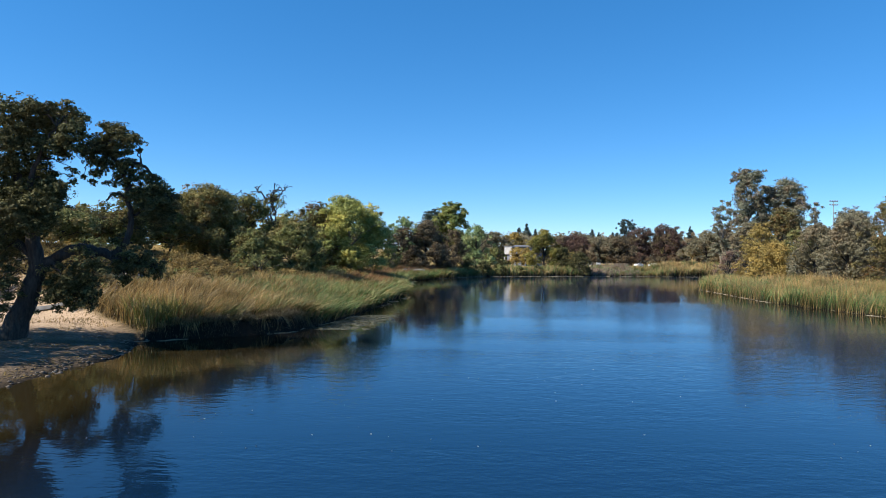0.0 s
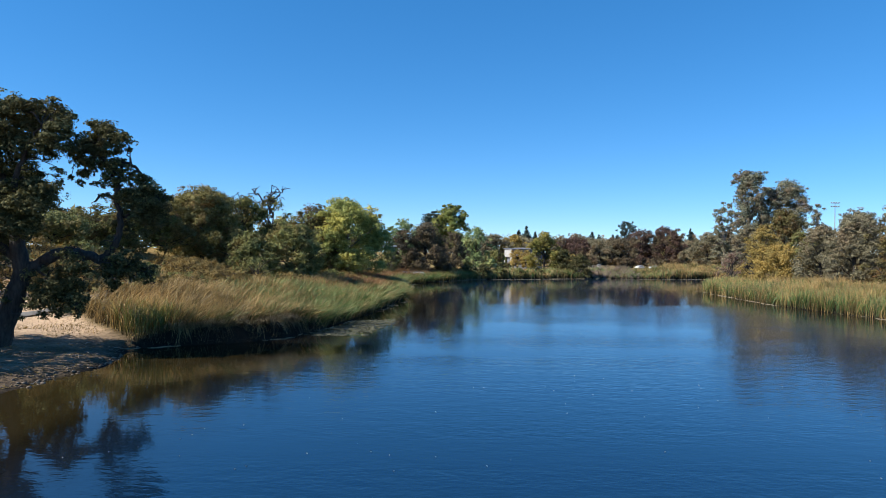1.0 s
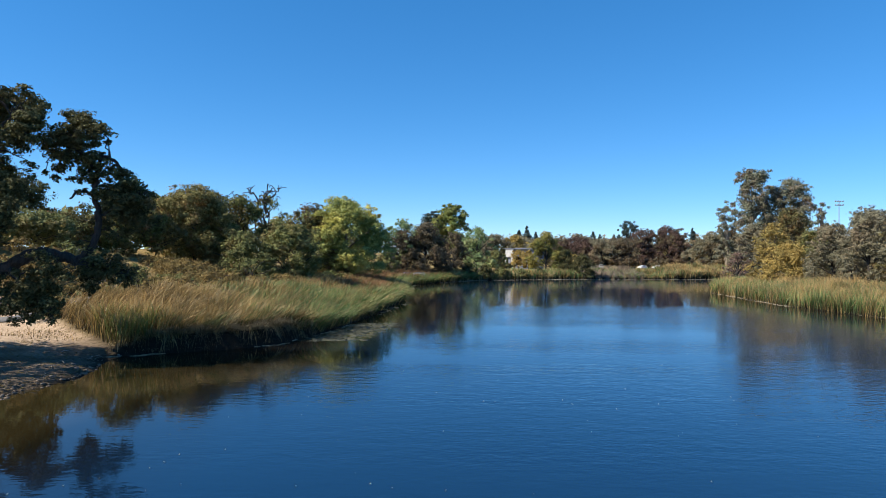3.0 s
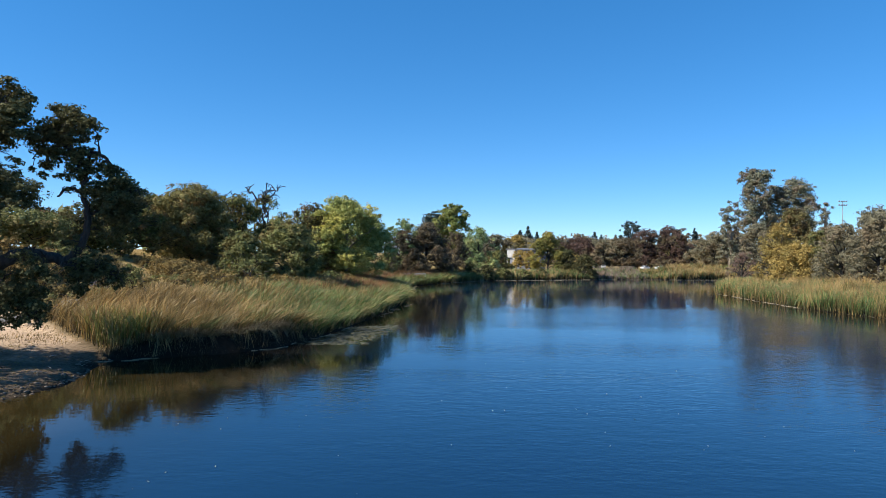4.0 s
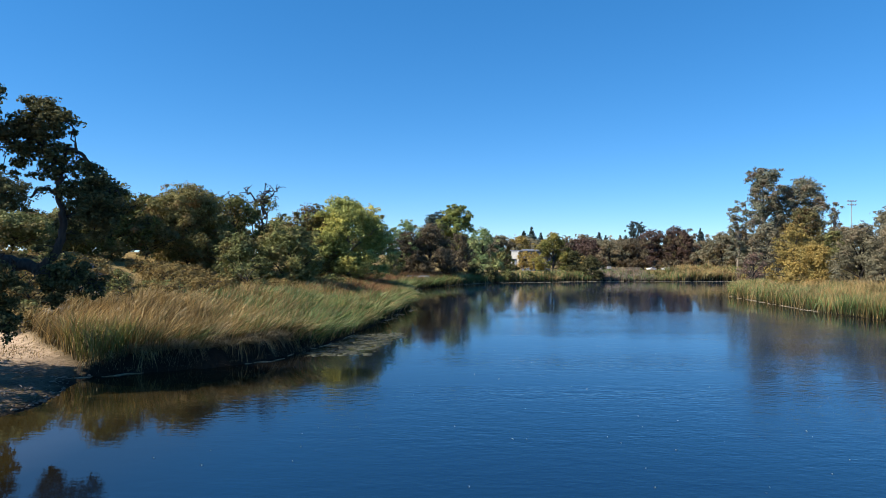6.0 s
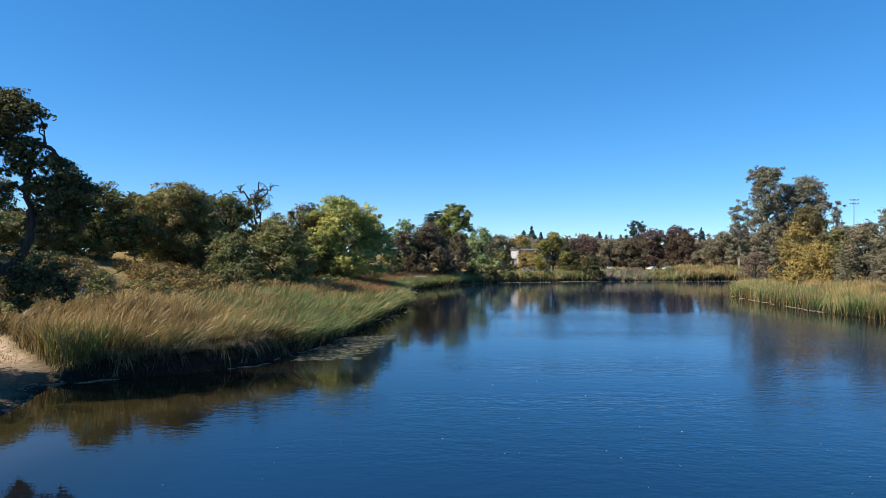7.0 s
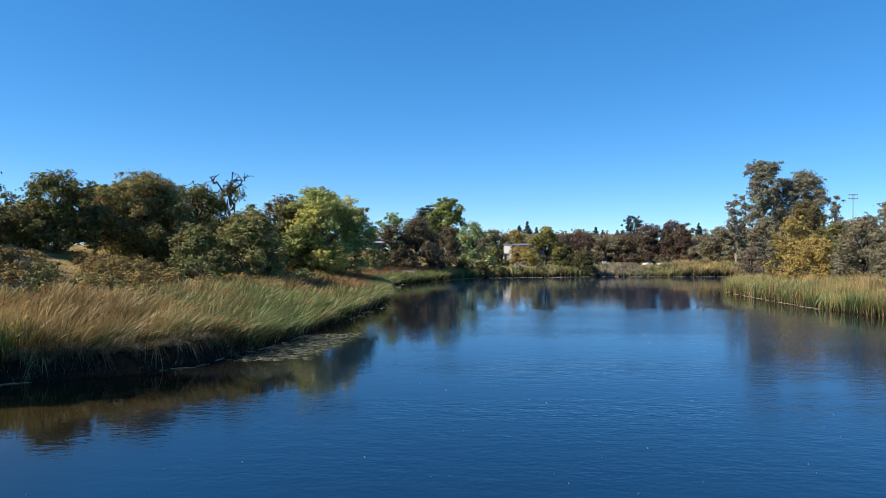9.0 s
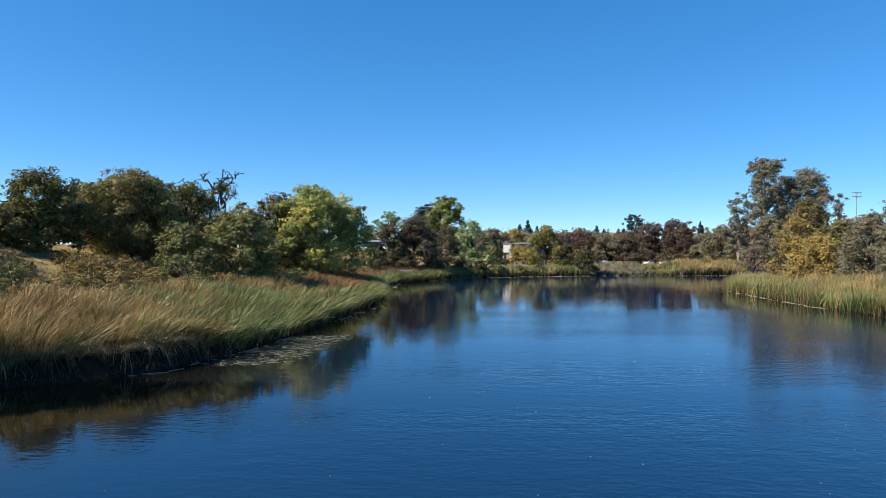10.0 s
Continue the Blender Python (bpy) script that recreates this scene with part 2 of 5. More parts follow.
STRAW = painted("floating_straw", (0.26, 0.22, 0.15), 0.8, 0.3, 4.0)
PALE_LEAF = painted("pale_floating_leaf", (0.46, 0.44, 0.38), 0.8, 0.3, 9.0)
ALGAE = painted("floating_weed", (0.075, 0.075, 0.038), 0.6, 0.4, 3.0)
ASPHALT = painted("worn_asphalt", (0.17, 0.165, 0.16), 0.9, 0.2, 2.0)
STUCCO = painted("white_stucco", (0.58, 0.57, 0.56), 0.8)
GREY_WALL = painted("grey_panel", (0.20, 0.22, 0.27), 0.7)
BROWN_WALL = painted("brown_siding", (0.17, 0.12, 0.09), 0.8)
STEEL = painted("galvanised_steel", (0.5, 0.51, 0.52), 0.45, 0.1, 2.0, 0.8)
WHITE_PAINT = painted("white_car_paint", (0.80, 0.80, 0.80), 0.25, 0.04)
SILVER_PAINT = painted("silver_car_paint", (0.42, 0.43, 0.45), 0.3, 0.05)
RUBBER = painted("rubber", (0.02, 0.02, 0.02), 0.8)
GLASS = glassy("dark_glass", (0.02, 0.025, 0.03))


# ---- mesh helpers ----
def put_mesh(name, verts, faces_of_four=None, mat=None, parent=None, label="", uv=None, smooth=False, tris=None, tuft=None):
    """One object from arrays: verts (n,3), quads (m,4) and/or tris (k,3) of vertex numbers."""
    if faces_of_four is not None and np.shape(faces_of_four)[1] == 3:
        faces_of_four, tris = None, faces_of_four
    me = bpy.data.meshes.new(name)
    verts = np.asarray(verts, np.float32).reshape(-1, 3)
    q = np.zeros((0, 4), np.int32) if faces_of_four is None else np.asarray(faces_of_four, np.int32)
    k = np.zeros((0, 3), np.int32) if tris is None else np.asarray(tris, np.int32)
    loops = np.concatenate([q.ravel(), k.ravel()])
    starts = np.concatenate([np.arange(len(q)) * 4, len(q) * 4 + np.arange(len(k)) * 3])
    me.vertices.add(len(verts))
    me.vertices.foreach_set("co", verts.ravel())
    me.loops.add(len(loops))
    me.loops.foreach_set("vertex_index", loops.astype(np.int32))
    me.polygons.add(len(starts))
    me.polygons.foreach_set("loop_start", starts.astype(np.int32))
    me.update(calc_edges=True)
    if uv is not None:
        layer = me.uv_layers.new(name="UVMap")
        layer.data.foreach_set("uv", np.asarray(uv, np.float32)[loops].ravel())
    if tuft is not None:
        me.attributes.new("tuft", "FLOAT", "POINT").data.foreach_set("value", np.asarray(tuft, np.float32))
    if smooth:
        me.polygons.foreach_set("use_smooth", np.ones(len(starts), bool))
    if mat:
        me.materials.append(mat)
    ob = new(name, me)
    if parent:
        ob.parent = parent
    if label:
        tagged(ob, label)
    return ob


def part(name, bm, mat, parent=None, label=""):
    me = bpy.data.meshes.new(name)
    bm.to_mesh(me)
    bm.free()
    me.materials.append(mat)
    ob = new(name, me)
    if parent:
        ob.parent = parent
    if label:
        tagged(ob, label)
    return ob


def box(bm, x0, x1, y0, y1, z0, z1, bevel=0.0):
    made = bmesh.ops.create_cube(bm, size=1.0)["verts"]
    for v in made:
        v.co = Vector((x0 + (v.co.x + 0.5) * (x1 - x0), y0 + (v.co.y + 0.5) * (y1 - y0), z0 + (v.co.z + 0.5) * (z1 - z0)))
    if bevel:
        edges = {e for v in made for e in v.link_edges}
        bmesh.ops.bevel(bm, geom=list(edges), offset=bevel, segments=2, affect="EDGES")
    return bm


def tubes(paths, sides=7):
    """Tapered tubes along paths of (x, y, z, radius): vertices and quads."""
    vs, qs, base = [], [], 0
    ring = np.linspace(0, 2 * np.pi, sides, endpoint=False)
    for p in paths:
        p = np.asarray(p, float)
        d = np.gradient(p[:, :3], axis=0)
        d /= np.linalg.norm(d, axis=1, keepdims=True) + 1e-9
        ref = np.eye(3)[np.argmin(np.abs(d).max(0))][None]
        u = np.cross(d, ref)
        u /= np.linalg.norm(u, axis=1, keepdims=True) + 1e-9
        w = np.cross(d, u)
        v = p[:, None, :3] + p[:, None, 3:] * (np.cos(ring)[None, :, None] * u[:, None] + np.sin(ring)[None, :, None] * w[:, None])
        n = len(p)
        i = np.arange(n - 1)[:, None] * sides + np.arange(sides)[None]
        j = np.arange(n - 1)[:, None] * sides + (np.arange(sides)[None] + 1) % sides
        qs.append(base + np.stack([i, j, j + sides, i + sides], -1).reshape(-1, 4))
        vs.append(v.reshape(-1, 3))
        base += n * sides
    return np.concatenate(vs), np.concatenate(qs)


def bent(a, b, r0, r1, rng, sag=0.0, wob=0.08, n=7):
    """A gnarled way from a to b that thins from r0 to r1."""
    a, b = np.asarray(a, float), np.asarray(b, float)
    s = np.linspace(0, 1, n)[:, None]
    long = np.linalg.norm(b - a)
    p = a + (b - a) * s + rng.normal(0, wob * long, (n, 3)) * np.sin(s * np.pi) * 0.6
    p[:, 2] += sag * long * np.sin(s[:, 0] * np.pi)
    return np.c_[p, r0 + (r1 - r0) * s[:, 0] ** 0.8]


def leaf_cloud(rng, blobs, leaf, cover, flat=0.75, sub=None, droop=0.0, ragged=0.3, dome=0.62):
    """Many small leaves in domed tufts on the outside of the boughs given as rows (x, y, z, r); each tuft has its own tone."""
    at, face, tone = [], [], []
    for x, y, z, r in blobs:
        s = sub or max(0.36 * r, leaf * 1.8)
        s = min(s, r * 0.7)
        n = max(7, int(3.4 * np.pi * r * r / (s * s * 1.5)))
        d = rng.normal(size=(n, 3)) + (0, 0, 0.25)
        d /= np.linalg.norm(d, axis=1, keepdims=True)
        c = d * (r * np.where(rng.uniform(0, 1, (n, 1)) < ragged, rng.uniform(1.0, 1.38, (n, 1)), rng.uniform(0.4, 1.0, (n, 1))))
        c[:, 2] *= flat
        m = max(3, int(cover * 4.2 * (s / leaf) ** 2))
        e = rng.normal(size=(n, m, 3)) + (0, 0, 0.5)
        e /= np.linalg.norm(e, axis=2, keepdims=True)
        size = s * rng.uniform(0.65, 1.3, (n, 1, 1))
        p = c[:, None] + e * size * rng.uniform(0.35, 1.12, (n, m, 1)) * (1, 1, dome)
        p[..., 2] -= droop * rng.uniform(0, 1, (n, m)) ** 2
        nor = e * (1, 1, 1.3) + d[:, None] * 0.45 + rng.normal(0, 0.36, (n, m, 3)) + (0, 0, 0.12)
        at.append((p + (x, y, z)).reshape(-1, 3))
        face.append(nor.reshape(-1, 3))
        tone.append(np.repeat(np.clip(rng.normal(0.5, 0.2, n) + rng.normal(0, 0.12), 0, 1), m))
    p, nor, tone = np.concatenate(at), np.concatenate(face), np.concatenate(tone)
    nor /= np.linalg.norm(nor, axis=1, keepdims=True) + 1e-9
    k = rng.normal(size=p.shape)
    u = np.cross(nor, k)
    u /= np.linalg.norm(u, axis=1, keepdims=True) + 1e-9
    w = np.cross(nor, u)
    size = leaf * rng.uniform(0.6, 1.3, (len(p), 1))
    long, wide = u * size * 0.62, w * size * 0.40
    if leaf > 0.33:
        v = np.stack([p - long - wide, p - long + wide, p + long * 1.2], 1)
    else:
        v = np.stack([p - long, p + wide + nor * size * 0.1, p + long, p - wide + nor * size * 0.1], 1)
    corners = v.shape[1]
    return v.reshape(-1, 3), np.arange(len(p) * corners).reshape(-1, corners), np.repeat(tone, corners)


# ---- the lie of the land ----
SHORE = np.array([
    (-30, -60), (-28, 0), (-26.2, 30), (-25.7, 38), (-25.1, 44), (-24.9, 49), (-27.2, 54.6), (-24, 56.6), (-19.6, 59),
    (-16.8, 62), (-14.6, 67), (-12.6, 77), (-10.9, 88), (-9.8, 101), (-8.4, 115), (-8.6, 126), (-10.6, 142), (-11.5, 158),
    (-9.5, 172), (-4, 186), (4, 202), (8.2, 209), (20, 217), (37, 229), (52, 233), (72, 240), (100, 252), (124, 250),
    (122, 215), (95, 185), (68, 170), (59.8, 155), (57.6, 131), (56.6, 117), (57.0, 107), (58.7, 98), (60.3, 90), (62, 40), (60, -60)])


def vnoise(x, y, size, seed=0):
    """Smooth random field, about -1 to 1, with features of that many metres."""
    u, v = np.asarray(x, float) / size + 500.3, np.asarray(y, float) / size + 500.7
    table = np.random.default_rng(900 + seed).uniform(-1, 1, (64, 64))
    i, j = np.floor(u).astype(int), np.floor(v).astype(int)
    fu, fv = u - i, v - j
    fu, fv = fu * fu * (3 - 2 * fu), fv * fv * (3 - 2 * fv)
    at = lambda a, b: table[a % 64, b % 64]
    return (at(i, j) * (1 - fu) + at(i + 1, j) * fu) * (1 - fv) + (at(i, j + 1) * (1 - fu) + at(i + 1, j + 1) * fu) * fv


def smooth(a, b, v):
    s = np.clip((v - a) / (b - a), 0, 1)
    return s * s * (3 - 2 * s)


def shore_distance(x, y):
    """Metres from the shoreline, positive on land."""
    x, y = np.asarray(x, float), np.asarray(y, float)
    best, inside = np.full(x.shape, 1e9), np.zeros(x.shape, bool)
    for (ax, ay), (bx, by) in zip(SHORE, np.roll(SHORE, -1, 0)):
        dx, dy = bx - ax, by - ay
        s = np.clip(((x - ax) * dx + (y - ay) * dy) / (dx * dx + dy * dy), 0, 1)
        best = np.minimum(best, (x - ax - s * dx) ** 2 + (y - ay - s * dy) ** 2)
        cross = (ay > y) != (by > y)
        inside ^= cross & (x < ax + (y - ay) * dx / (dy if dy else 1e-9))
    d = np.sqrt(best)
    return np.where(inside, -d, d)


def waver(x, y):
    return (np.sin(x * 0.31 + 1.3 * np.sin(y * 0.17)) + np.sin(y * 0.37 + 1.1 * np.sin(x * 0.23)) + np.sin((x + y) * 0.83) * 0.4) / 2.4


def outward(x, y):
    """The way from the land towards the water."""
    e = 0.4
    gx_, gy_ = shore_distance(x + e, y) - shore_distance(x - e, y), shore_distance(x, y + e) - shore_distance(x, y - e)
    l = np.hypot(gx_, gy_) + 1e-9
    return np.c_[-gx_ / l, -gy_ / l]


def beach(x, y):
    return (1 - smooth(55.0, 56.6, y + 0.9 * (x + 27) + 0.5 * waver(x * 2, y * 2))) * (x < 0)


def land(x, y):
    """Height of the ground."""
    d = shore_distance(x, y) + 0.25 * waver(x * 3, y * 3)
    d = d + 0.45 * beach(x, y) * vnoise(x, y, 1.6, 33) * (1 - smooth(3, 8, np.abs(d)))
    d = np.where((d > 0) & (x < 8), d + 0.35 * vnoise(x, y, 1.8, 30) * smooth(0, 0.6, d), d)
    b = (1 - smooth(53, 62, y + 0.8 * (x + 27))) * (x < 0)
    left = (x < 8) * smooth(60, 85, y)
    ledge = (1 - b) * (x < 8) * (1 - smooth(64, 76, y))
    up = (1 - ledge) * 0.75 * (1 - np.exp(-np.maximum(d, 0) / 2.5)) + ledge * 1.3 * smooth(0.0, 0.9, d) + smooth(3, 18, d) * (1.9 - 1.5 * b)
    up = up + left * 5.6 * smooth(14, 46, d) + 0.15 * waver(x, y) * smooth(1, 6, d) + 0.10 * b * vnoise(x, y, 1.9, 34) * smooth(0.3, 2, d)
    return np.where(d < 0, np.maximum(0.22 * d, -1.3), up)


def high(x, y):
    return float(land(np.array([float(x)]), np.array([float(y)]))[0])


def axis(spans):
    return np.concatenate([np.arange(a, b, s) for a, b, s in spans])


gx = axis([(-3000, -400, 260), (-400, -120, 20), (-120, -48, 3), (-48, -4, 0.8), (-4, 48, 4), (48, 80, 1.5), (80, 180, 4), (180, 400, 20), (400, 3001, 260)])
gy = axis([(-3000, -200, 280), (-200, 24, 8), (24, 72, 0.8), (72, 260, 2), (260, 420, 8), (420, 800, 40), (800, 3801, 300)])
GX, GY = np.meshgrid(gx, gy)
GZ = land(GX.ravel(), GY.ravel())
gv = np.c_[GX.ravel(), GY.ravel(), GZ]
ii = (np.arange(len(gy) - 1)[:, None] * len(gx) + np.arange(len(gx) - 1)[None]).ravel()
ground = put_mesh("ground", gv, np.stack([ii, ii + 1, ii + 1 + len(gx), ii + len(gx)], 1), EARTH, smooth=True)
gd = shore_distance(GX.ravel(), GY.ravel())
gb = beach(GX.ravel(), GY.ravel()) * smooth(-1, 0.6, gd) * (1 - smooth(34, 50, gd))
# mud by the water and under reeds; y 38-56 paints in the oak's shade
mud_shade = (1 - smooth(9, 20, gd)) * (1 - beach(GX.ravel(), GY.ravel())) + (1 - smooth(-0.4, 0.5, gd)) + beach(GX.ravel(), GY.ravel()) * np.maximum(0.8 * (1 - smooth(1.2, 7.0, gd + 1.5 * vnoise(GX.ravel(), GY.ravel(), 2.5, 51))), (0.62 + 0.2 * vnoise(GX.ravel(), GY.ravel(), 1.4, 52)) * (1 - smooth(53.5, 56.5, GY.ravel())) * smooth(38, 41, GY.ravel()))
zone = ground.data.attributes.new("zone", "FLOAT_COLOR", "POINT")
zone.data.foreach_set("color", np.c_[gb, np.clip(mud_shade, 0, 1), gd * 0, gd * 0 + 1].astype(np.float32).ravel())
tagged(ground, "dry grassy earth with a bare sandy bank beside the pond", "ground", kind="structure")

wx, wy = np.meshgrid(np.linspace(-70, 140, 43), np.linspace(-75, 270, 70))
wi = (np.arange(69)[:, None] * 43 + np.arange(42)[None]).ravel()
pond = put_mesh("water", np.c_[wx.ravel(), wy.ravel(), wx.ravel() * 0], np.stack([wi, wi + 1, wi + 44, wi + 43], 1), WATER)
open_water = pond.data.attributes.new("open_water", "FLOAT", "POINT")
wd = -shore_distance(wx.ravel(), wy.ravel())
lee = 3 * vnoise(wx.ravel(), wy.ravel(), 14, 40)
sandy = (1 - smooth(5, 17, wd)) * (1 - smooth(53, 60, wy.ravel())) * (wx.ravel() < 0)
# the water lies calm along both banks and at the far end, and ripples in the open middle
reach = smooth(7, 21, wd + lee) * (1 - smooth(96, 118, wy.ravel() + 2 * lee))
ripple = (0.30 + 1.25 * reach * (0.6 + 0.4 * smooth(25, 55, wy.ravel()))) * (1 - 0.45 * sandy)
open_water.data.foreach_set("value", ripple.astype(np.float32))
deep_water = pond.data.attributes.new("deep_water", "FLOAT", "POINT")
deep_water.data.foreach_set("value", ((0.22 + 0.78 * smooth(3, 15, wd + lee)) * (1 - 0.9 * sandy)).astype(np.float32))
tagged(pond, "dark blue rippled pond water mirroring sky and trees", "water", kind="structure")


# ---- trees ----
def empty(name, x, y, z, label, category, group="", kind=""):
    ob = new(name)
    ob.location = (x, y, z)
    return tagged(ob, label, category, group, kind)


def tree(name, x, y, top, wide, leafmat, label, seed, leaf=0.35, cover=0.55, low=0.12, bark=OAK_BARK, boughs=26, shape="round",
         lean=0.0, group="", category="tree", trunk=0.028, foot=None, flat=0.8, twigs=0):
    """A broadleaf tree whose top reaches the height top; wide: the crown's width; low: where the crown begins, of its height."""
    rng = np.random.default_rng(abs(seed))
    z0 = high(x, y) if foot is None else foot
    h = (top - z0) * 1.04
    thing = empty(name, x, y, z0, label, category, group)
    r0, zc0 = wide * 0.58, low * h
    boughs = int(boughs * 1.5)
    blobs = []
    for n in range(boughs):
        f = (n + rng.uniform(0, 1)) / boughs
        zz = zc0 + (h - zc0) * (0.06 + 0.86 * f)
        if shape == "round":
            e = np.sqrt(max(0.05, 1 - (2 * min(1, max(0, 0.10 + 0.86 * f)) - 0.82) ** 2 / 1.4))
        elif shape == "mound":
            e = np.sqrt(max(0.04, 1 - (0.96 * f) ** 2))
        else:
            e = 1.0 - 0.75 * abs(f - 0.45)
        a = n * 2.39996 + rng.uniform(-0.9, 0.9)
        br = wide * (rng.uniform(0.06, 0.11) if n % 3 == 0 else rng.uniform(0.10, 0.17))
        rad = max(0, r0 * e * rng.uniform(0.82, 1.12) - br) * np.sqrt(rng.uniform(0.15, 1.0))
        if n % 3 == 0:
            rad = max(0, r0 * e * rng.uniform(0.9, 1.15) - br)
        zz = min(zz, h - br * flat * 0.95 - (0 if n > boughs - 3 else h * rng.uniform(0, 0.1)))
        blobs.append((rad * np.cos(a) + lean * f * wide, rad * np.sin(a), zz, br))
    for n in range(7 if shape == "round" else 4):      # single boughs that stand out of the crown
        f, a = rng.uniform(0.45, 1.0), rng.uniform(0, 6.28)
        rad, br = r0 * np.sqrt(1 - (0.93 * f) ** 2) * rng.uniform(0.95, 1.15), wide * rng.uniform(0.04, 0.07)
        blobs.append((rad * np.cos(a) + lean * f * wide, rad * np.sin(a), min(zc0 + (h - zc0) * f, h * 0.985 - br * flat), br))
    blobs = np.array(blobs)
    ways = [bent((0, 0, -0.4), (lean * 0.3 * wide, 0, h * 0.55), h * trunk, h * trunk * 0.55, rng, wob=0.05)]
    joints = ways[0][:, :3]
    for bx, by, bz, br in blobs[:: max(1, boughs // 14)]:
        j = joints[int(np.clip(bz / h * 7, 1, 6))]
        ways.append(bent(j, (bx, by, bz), h * trunk * 0.42, 0.04, rng, 0.08))
    for n in range(twigs):
        bx, by, bz, br = blobs[-1 - n % max(1, boughs // 3)]
        a = rng.uniform(0, 6.28)
        tip = (bx + np.cos(a) * br * 1.3, by + np.sin(a) * br, min(h * 1.02, bz + br * rng.uniform(0.9, 1.6)))
        ways.append(bent((bx, by, bz), tip, 0.09, 0.025, rng, 0.1, 0.16))
    if category == "shrub":
        v, q = tubes(ways, 5)
        tagged(put_mesh("stem", v, q, bark, thing, smooth=True), kind="stuff")
    else:
        for n, w in enumerate(ways):
            v, q = tubes([w])
            put_mesh("limb" if n else "trunk", v, q, bark, thing, smooth=True)
    v, q, tone = leaf_cloud(rng, blobs, leaf, cover, flat, ragged=0.3 if leaf < 0.33 else 0.12)
    put_mesh("crown", v, q, leafmat, thing, tuft=tone)
    return thing


# the great oak on the sandy bank
def great_oak(x, y):
    rng = np.random.default_rng(11)
    z0 = high(x, y)
    thing = empty("oak_tree", x, y, z0, "large gnarled valley oak with dark green leaves on the sandy bank", "tree")
    o = np.array([x, y, z0])
    bones = []

    def limb(name, pts, mat=OAK_BARK):
        p = np.array(pts, float)
        s = np.linspace(0, len(p) - 1, len(p) * 4)
        p = np.stack([np.interp(s, np.arange(len(p)), p[:, n]) for n in range(4)], 1)
        p[1:-1, :3] += rng.normal(0, 0.06, (len(p) - 2, 3))
        bones.append(p[:, :3].copy())
        p[:, :3] -= o
        v, q = tubes([p], 10)
        return put_mesh(name, v, q, mat, thing, smooth=True)

    limb("trunk", [(-34.8, 50, z0 - 1.2, 1.15), (-33.9, 50, 2.6, 0.80), (-32.9, 50, 4.6, 0.7), (-32.6, 50, 6.6, 0.58), (-33.1, 50, 9.5, 0.46), (-34.2, 50, 13, 0.32), (-35.2, 50, 16.2, 0.13)])
    limb("low_limb", [(-32.93, 50.00, 5.66, 0.48), (-31.85, 50.36, 6.73, 0.46), (-30.75, 50.72, 7.49, 0.44), (-29.62, 51.08, 7.83, 0.40), (-28.65, 51.44, 7.58, 0.38), (-27.65, 51.80, 7.32, 0.32)])
    limb("rising_limb", [(-27.96, 51.70, 7.13, 0.30), (-26.99, 51.73, 7.74, 0.27), (-26.43, 51.76, 8.79, 0.23), (-26.24, 51.79, 9.93, 0.22), (-26.32, 51.82, 11.06, 0.20), (-26.63, 51.85, 11.97, 0.18), (-26.53, 51.88, 13.11, 0.16), (-27.02, 51.91, 14.15, 0.14), (-27.69, 51.94, 15.05, 0.12), (-28.09, 51.97, 15.96, 0.10), (-28.31, 52.00, 17.06, 0.06)])
    limb("limb", [(-26.63, 52.00, 12.89, 0.14), (-26.47, 52.00, 14.08, 0.14), (-26.21, 52.00, 14.77, 0.13), (-25.61, 52.00, 14.69, 0.12), (-25.01, 52.00, 14.15, 0.11), (-24.49, 52.00, 13.48, 0.09), (-23.89, 52.00, 12.67, 0.06), (-23.28, 52.00, 11.95, 0.04)])
    limb("limb", [(-26.51, 51.80, 11.88, 0.12), (-27.13, 51.67, 12.22, 0.11), (-27.70, 51.53, 12.15, 0.10), (-28.12, 51.40, 11.68, 0.06)])
    limb("limb", [(-27.16, 52.00, 14.25, 0.12), (-28.19, 51.87, 14.63, 0.10), (-29.22, 51.73, 14.82, 0.07), (-29.88, 51.60, 15.42, 0.04)])
    limb("limb", [(-26.31, 52.00, 10.39, 0.11), (-25.59, 52.10, 11.00, 0.10), (-24.81, 52.20, 10.89, 0.07), (-24.02, 52.30, 10.31, 0.04)])
    limb("limb", [(-27.69, 51.70, 7.32, 0.18), (-26.55, 51.60, 6.98, 0.13), (-25.32, 51.50, 6.91, 0.10), (-24.00, 51.40, 6.40, 0.04)])
    limb("limb", [(-31.46, 50.00, 6.74, 0.14), (-30.49, 49.73, 5.80, 0.11), (-29.36, 49.47, 5.01, 0.08), (-28.15, 49.20, 3.97, 0.03)])
    limb("limb", [(-32.7, 50, 7, 0.35), (-36, 49, 10, 0.28), (-40, 49, 13, 0.15), (-42, 50, 15, 0.05)])
    limb("limb", [(-33.3, 50, 10, 0.3), (-32.6, 49, 13, 0.2), (-31.4, 48.5, 15.5, 0.1), (-30.4, 48.5, 17, 0.05)])
